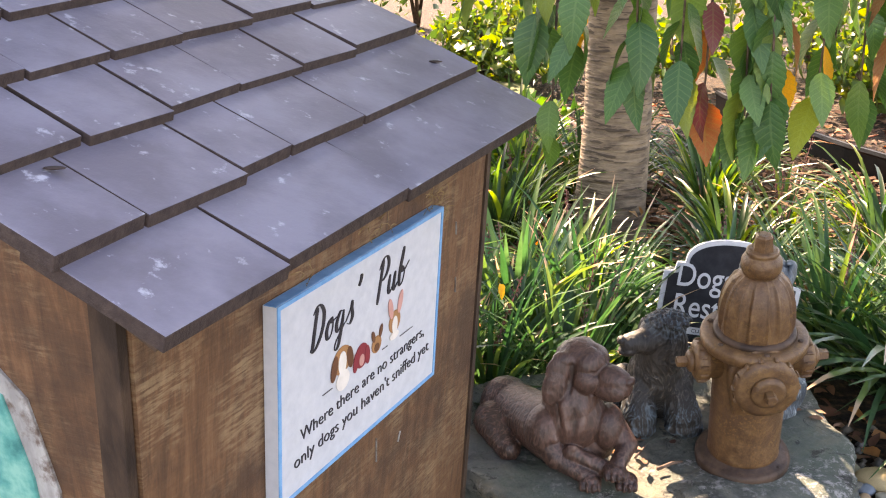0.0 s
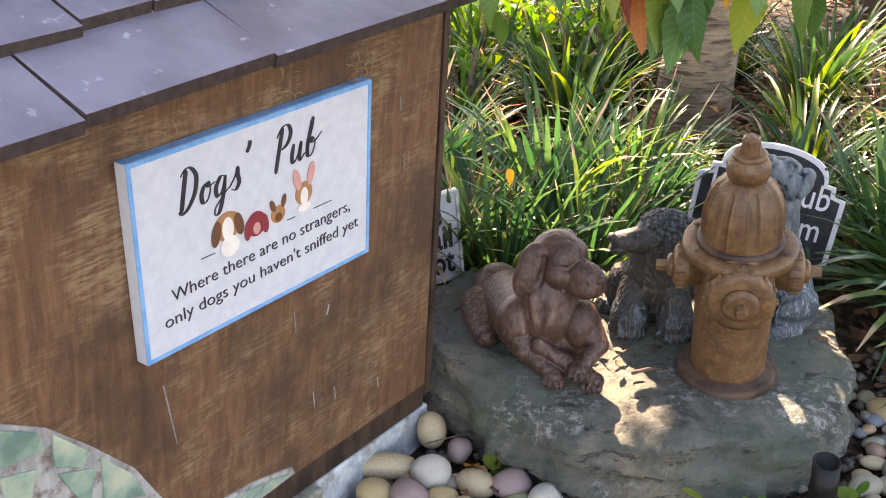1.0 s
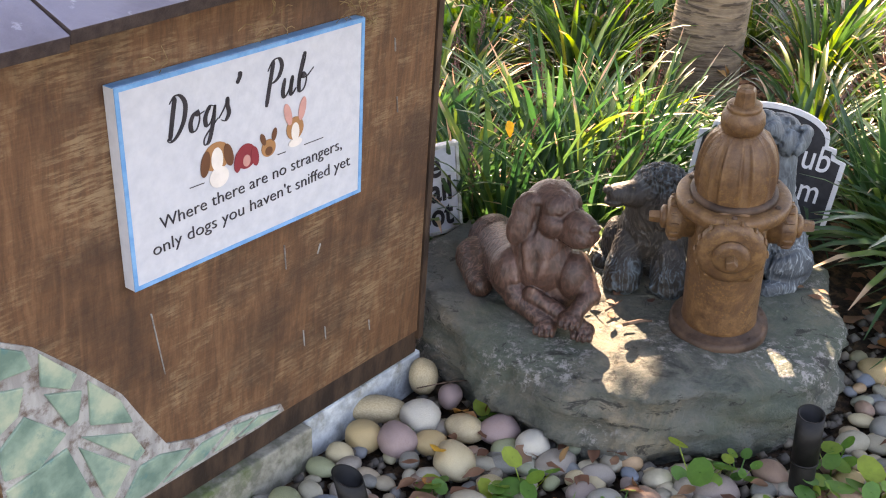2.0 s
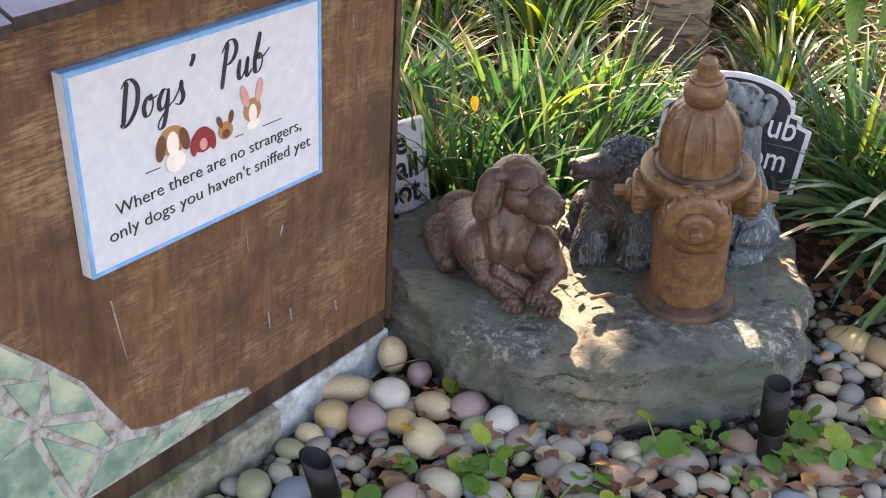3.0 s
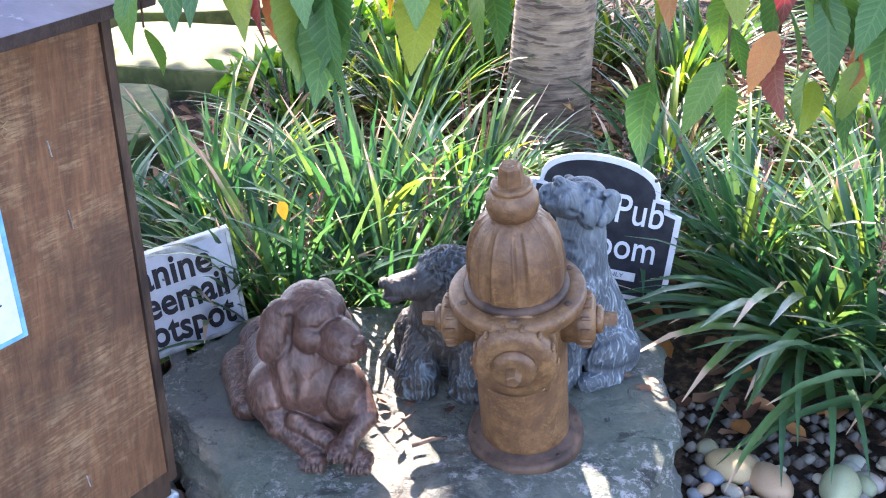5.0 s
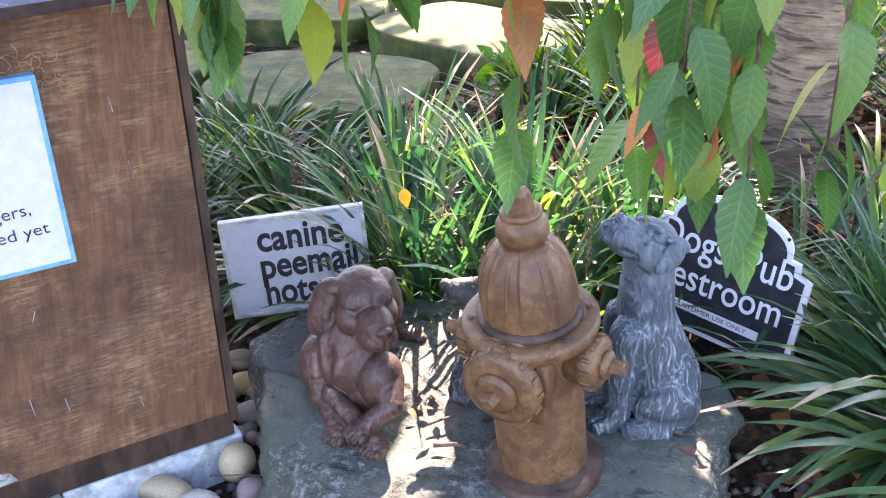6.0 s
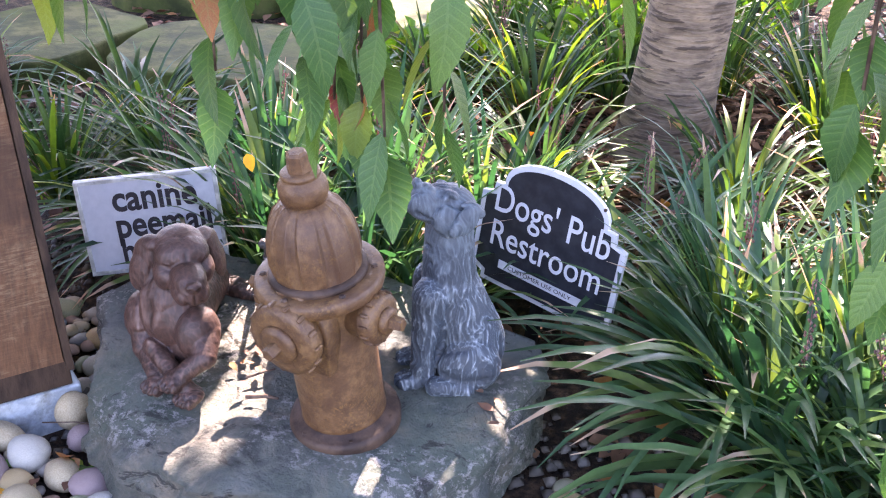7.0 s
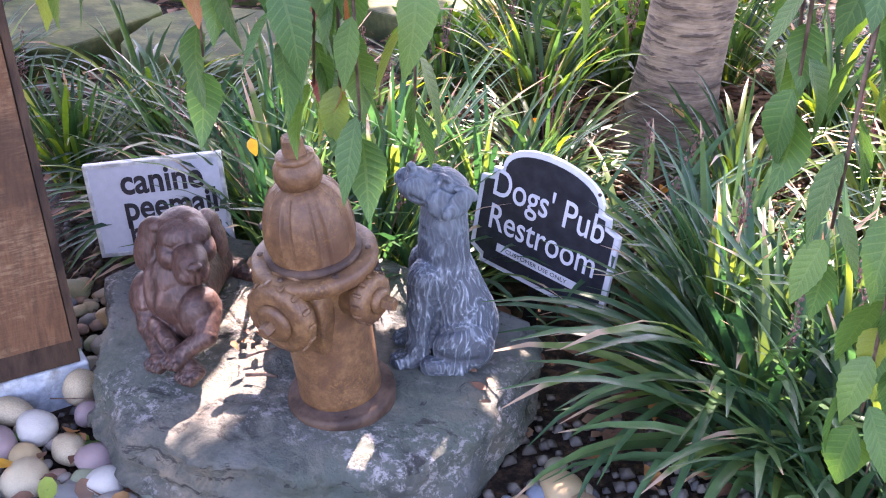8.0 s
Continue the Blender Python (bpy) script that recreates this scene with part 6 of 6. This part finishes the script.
for wx, wy, wc, ws, wh in ((0.54, 1.38, 5, 0.024, 0.06), (0.6, 1.42, 7, 0.013, 0.04), (0.27, 1.24, 6, 0.02, 0.045), (0.3, 1.28, 5, 0.018, 0.06), (0.17, 1.24, 4, 0.016, 0.03), (0.44, 1.28, 6, 0.014, 0.04), (0.17, 1.42, 4, 0.014, 0.03), (0.2, 1.44, 3, 0.016, 0.03), (0.14, 1.12, 5, 0.022, 0.04),
                           (0.17, 1.18, 4, 0.018, 0.035), (0.71, 1.4, 7, 0.02, 0.05), (0.8, 1.43, 6, 0.026, 0.06), (0.66, 1.34, 6, 0.012, 0.035), (0.74, 1.48, 6, 0.018, 0.06), (0.87, 1.5, 6, 0.022, 0.05), (0.82, 1.3, 5, 0.02, 0.04), (0.5, 1.22, 6, 0.014, 0.04), (0.09, 1.37, 3, 0.012, 0.025), (0.98, 1.62, 7, 0.018, 0.05), (1.04, 1.55, 5, 0.02, 0.05)):
    build_weed(wx, wy, wc + 1, ws * 0.95, wh)

gv, gf, ga = blades(22, rng, (0.06, 0.12), (0.1, 0.9), (0.3, 1.2), 0.01, (0.003, 0.005))
tuft = thing("grass_tuft", (0.37, 1.17, 0), "small bright green grass tuft", "plant")
new("leaves", mesh_of("grass_leaves", gv, gf, WEED, True, ga)).parent = tuft


# ---- path lights ----
def build_spot(x, y, lean, side, turn, h, slant):
    m = pose(x, y, -0.01, lean, side, 0) @ pose(0, 0, 0, 0, 0, turn)
    s = thing("path_spotlight", (x, y, 0), "small matt black garden spotlight staked among pebbles", "garden light", "path spotlights")
    part("stake", lathe([(0.004, -0.03), (0.007, 0.02), (0.012, 0.022), (0.013, 0.036)], 16, m), PLASTIC, s)
    part("joint", lathe([(0.013, 0.03), (0.0175, 0.034), (0.0185, 0.04), (0.0185, 0.078), (0.0175, 0.081)], 32, m), PLASTIC, s, "", True)
    part("seam_ring", lathe([(0.0175, 0.0795), (0.0205, 0.0805), (0.0205, 0.0835), (0.0175, 0.0845)], 32, m), PLASTIC, s, "", True)
    # a slanted hood: a tube cut at an angle
    bm = bmesh.new()
    seg, R, T = 40, 0.0198, 0.0025
    lo, hi, ihi, ilo = [], [], [], []
    for i in range(seg):
        a = 2 * math.pi * i / seg
        c, sn = math.cos(a), math.sin(a)
        z = h + slant * c
        lo.append(bm.verts.new(m @ Vector((R * c, R * sn, 0.084))))
        hi.append(bm.verts.new(m @ Vector((R * c, R * sn, z))))
        ihi.append(bm.verts.new(m @ Vector(((R - T) * c, (R - T) * sn, z))))
        ilo.append(bm.verts.new(m @ Vector(((R - T) * c, (R - T) * sn, 0.1))))
    for a, b in ((lo, hi), (hi, ihi), (ihi, ilo)):
        for i in range(seg):
            bm.faces.new((a[i], a[(i + 1) % seg], b[(i + 1) % seg], b[i]))
    bm.faces.new(lo[::-1])
    bm.faces.new(ilo)
    part("hood", bm, PLASTIC, s, "", True)


build_spot(0.122, 1.092, 4, -11, 180, 0.15, 0.012)
build_spot(0.693, 1.411, 0, -2, 100, 0.165, 0.004)


# ---- behind the bed ----
def build_flag(x, y, w, d, turn, seed):
    n = 28
    pts = []
    for i in range(n):
        a = 2 * math.pi * i / n
        k = (abs(math.cos(a)) ** 4 + abs(math.sin(a)) ** 4) ** -0.25 * (1 + 0.12 * smooth_noise((math.cos(a), math.sin(a), seed), 1.3))
        pts.append(pose(x, y, rise(y) + 0.075, 0, 0, turn) @ Vector((w / 2 * k * math.cos(a), d / 2 * k * math.sin(a), 0.006 * smooth_noise((a, seed, 0), 2))))
    ob = part("flagstone", slab_bm(pts, (0, 0, -0.1), 0.008), MOSS)
    tagged(ob, "flat mossy green flagstone behind the bed", "flagstone", "mossy flagstones", "structure")


for k, (x, y, w, d, turn) in enumerate(((-0.85, 2.75, 0.62, 0.5, 20), (-0.75, 3.4, 0.75, 0.5, -10), (-1.45, 2.55, 0.5, 0.6, 10), (-1.0, 4.25, 1.0, 0.9, 15), (-0.25, 4.7, 0.8, 0.7, 0), (-1.55, 3.4, 0.7, 0.7, 30), (-1.9, 4.6, 0.8, 0.9, 5), (-0.9, 5.3, 1.2, 0.8, 0))):
    build_flag(x, y, w, d, turn, k * 3.1)


def build_edging():
    """A bent strip of black plastic edging with a rolled top."""
    pts = [(0.93, 4.7), (1.0, 4.4), (1.06, 4.2), (1.14, 3.99), (1.235, 3.77), (1.33, 3.61), (1.46, 3.5), (1.7, 3.42), (2.1, 3.4), (2.6, 3.5), (3.2, 3.8)]
    bm = bmesh.new()
    prof = [(-0.006, -0.05), (-0.006, 0.125), (-0.012, 0.133), (-0.008, 0.145), (0.004, 0.145), (0.008, 0.133), (0.004, 0.125), (0.004, -0.05)]
    rows = []
    for i, p in enumerate(pts):
        a, b = Vector(pts[max(0, i - 1)]), Vector(pts[min(len(pts) - 1, i + 1)])
        nrm = Vector((-(b - a).y, (b - a).x)).normalized()
        rows.append([bm.verts.new((p[0] + nrm.x * o, p[1] + nrm.y * o, 0.055 + z)) for o, z in prof])
    for a, b in zip(rows, rows[1:]):
        for i in range(len(prof)):
            bm.faces.new((a[i], a[(i + 1) % len(prof)], b[(i + 1) % len(prof)], b[i]))
    ob = part("lawn_edging", bm, PLASTIC)
    tagged(ob, "curved black plastic lawn edging", "edging", kind="structure")


build_edging()


def build_shrub(x, y, r, h, seed, count, material, label):
    g = np.random.default_rng(seed)
    v0, f0 = leaf_shape(0.05, 0.55, 0.3, 0.2, 3)
    base = np.array(v0)
    V, F = [], []
    for k in range(count):
        d = g.normal(size=3)
        d /= np.linalg.norm(d)
        q = g.uniform(0.55, 1.0) * (0.8 + 0.35 * smooth_noise(tuple(d * 1.7 + seed), 1.0))
        p = np.array((d[0] * r * q, d[1] * r * q, h * 0.5 + d[2] * h * 0.5 * q))
        s = g.uniform(0.7, 1.5)
        rot = np.array(Euler((g.uniform(0, 6.28), g.uniform(-1, 1), g.uniform(0, 6.28))).to_matrix())
        V.append(base @ rot.T * s + p)
        F += [tuple(i + k * len(base) for i in f) for f in f0]
    sh = thing("shrub", (x, y, rise(y)), label, "shrub", "shrubs behind the bed")
    for a in range(4):
        v, f = tube([(0, 0, -0.05), (0.1 * r * math.cos(a * 1.6), 0.1 * r * math.sin(a * 1.6), h * 0.3), (0.5 * r * math.cos(a * 1.6), 0.5 * r * math.sin(a * 1.6), h * 0.75)], [0.015, 0.012, 0.005], 7)
        new("stem", mesh_of("stem", v, f, TWIG, True)).parent = sh
    new("foliage", mesh_of("foliage", np.concatenate(V).tolist(), F, material, True)).parent = sh


for k, (x, y, r, h) in enumerate(((-2.6, 6.3, 0.9, 1.1), (-1.2, 6.8, 0.9, 1.2), (0.2, 6.6, 0.8, 1.0), (1.5, 6.4, 0.9, 1.1), (2.8, 6.2, 1.0, 1.2), (-2.9, 4.6, 0.7, 0.9), (1.6, 4.75, 0.35, 0.35), (2.2, 4.5, 0.4, 0.4), (0.0, 5.6, 0.45, 0.45), (-2.2, 2.9, 0.5, 0.6))):
    build_shrub(x, y, r, h, 40 + k, 1500 if r > 0.6 else 700, BUSH, "dense green garden shrub")
for k in range(11):
    build_shrub(-2.5 + 0.55 * k + 0.2 * math.sin(k * 2.1), 5.35 + 0.3 * math.sin(k * 3.7), 0.38, 0.42 + 0.1 * math.sin(k), 80 + k, 520, BUSH, "low dark green shrub at the bed's back")
for k in range(12):
    build_shrub(-4.4 + 0.75 * k, 7.7 + 0.3 * math.sin(k * 2.3), 0.65, 1.25, 110 + k, 750, BUSH, "tall dark green hedge shrub behind the bed")
# low sunlit yellow-green cover by the trunk
for k, (x, y, r, h) in enumerate(((0.0, 3.35, 0.25, 0.22), (-0.25, 3.6, 0.25, 0.22), (0.05, 3.9, 0.3, 0.25), (-0.35, 3.05, 0.18, 0.16), (1.5, 2.75, 0.3, 0.14))):
    build_shrub(x, y, r, h, 60 + k, 420, WEED, "low yellow-green leafy ground cover")


# ---- straw on the sign's corner ----
def build_straw():
    bm_v, bm_f = [], []
    r = random.Random(9)
    for s0, z0, cnt in ((1.255, 0.715, 26), (1.1, 0.735, 8), (0.93, 0.728, 4)):
        for _ in range(cnt):
            s, z = s0 + r.uniform(-0.035, 0.035), z0 + r.uniform(-0.02, 0.012)
            a, l = r.uniform(0, 6.28), r.uniform(0.01, 0.03)
            p = [hp(s + l * math.cos(a + q * 0.5) * q / 3, FACE + 0.006 + r.uniform(0, 0.01), z + l * math.sin(a + q * 0.5) * q / 3) for q in range(4)]
            v, f = tube(p, [0.0006] * 4, 4)
            b = len(bm_v)
            bm_v += v
            bm_f += [tuple(i + b for i in q) for q in f]
    tagged(new("straw", mesh_of("straw", bm_v, bm_f, STRAW)), "wisps of dry straw caught behind the sign", "straw", kind="stuff")


build_straw()


def build_stick(p, q, r, name="stick"):
    mid = Vector(p).lerp(Vector(q), 0.5) + Vector((0.004, 0.003, 0.003))
    v, f = tube([p, mid, q], [r, r * 0.9, r * 0.6], 7)
    tagged(new(name, mesh_of(name, v, f, TWIG, True)), "thin dry brown stick on the boulder", "stick")


build_stick((0.385, 1.585, 0.151), (0.43, 1.607, 0.155), 0.0035)
build_stick((0.35, 1.62, 0.152), (0.372, 1.66, 0.156), 0.002)
build_stick((0.075, 1.44, 0.05), (0.15, 1.5, 0.045), 0.0012)


# a few bright fallen leaves caught in the bed
def build_fallen(x, y, z, mat, colour, where="caught on the liriope blades", size=0.035):
    v, f = leaf_shape(size, 0.6, 0.25, 0.2, 8, 0.1)
    ob = new("fallen_leaf", mesh_of("fallen_leaf", v, f, mat, True))
    ob.matrix_basis = pose(x, y, z, 40 + 30 * math.sin(x * 50), 12, math.degrees(x * 40))
    tagged(ob, colour + " fallen leaf " + where, "leaf", "fallen leaves")


build_fallen(0.102, 1.884, 0.375, YELLOW, "golden yellow")
for fx, fy, fz, mat, colour in ((0.2, 1.465, 0.045, ORANGE, "pale russet"), (0.345, 1.372, 0.05, ORANGE, "curled tan"), (0.155, 1.275, 0.055, YELLOW, "golden yellow"), (0.17, 1.4, 0.05, ORANGE, "crisp russet"), (0.26, 1.36, 0.04, RED, "dark russet"), (0.45, 1.33, 0.04, ORANGE, "curled russet"), (0.62, 1.33, 0.04, RED, "dark russet")):
    build_fallen(fx, fy, fz, mat, colour, "lying on the river pebbles", 0.045)
for k in range(14):
    fx, fy = 0.42 + 0.9 * math.sin(k * 2.7) * 0.55, 2.55 + 0.35 * math.cos(k * 1.9)
    build_fallen(fx, fy, rise(fy) + 0.12 + 0.06 * math.sin(k), ORANGE, "russet orange")
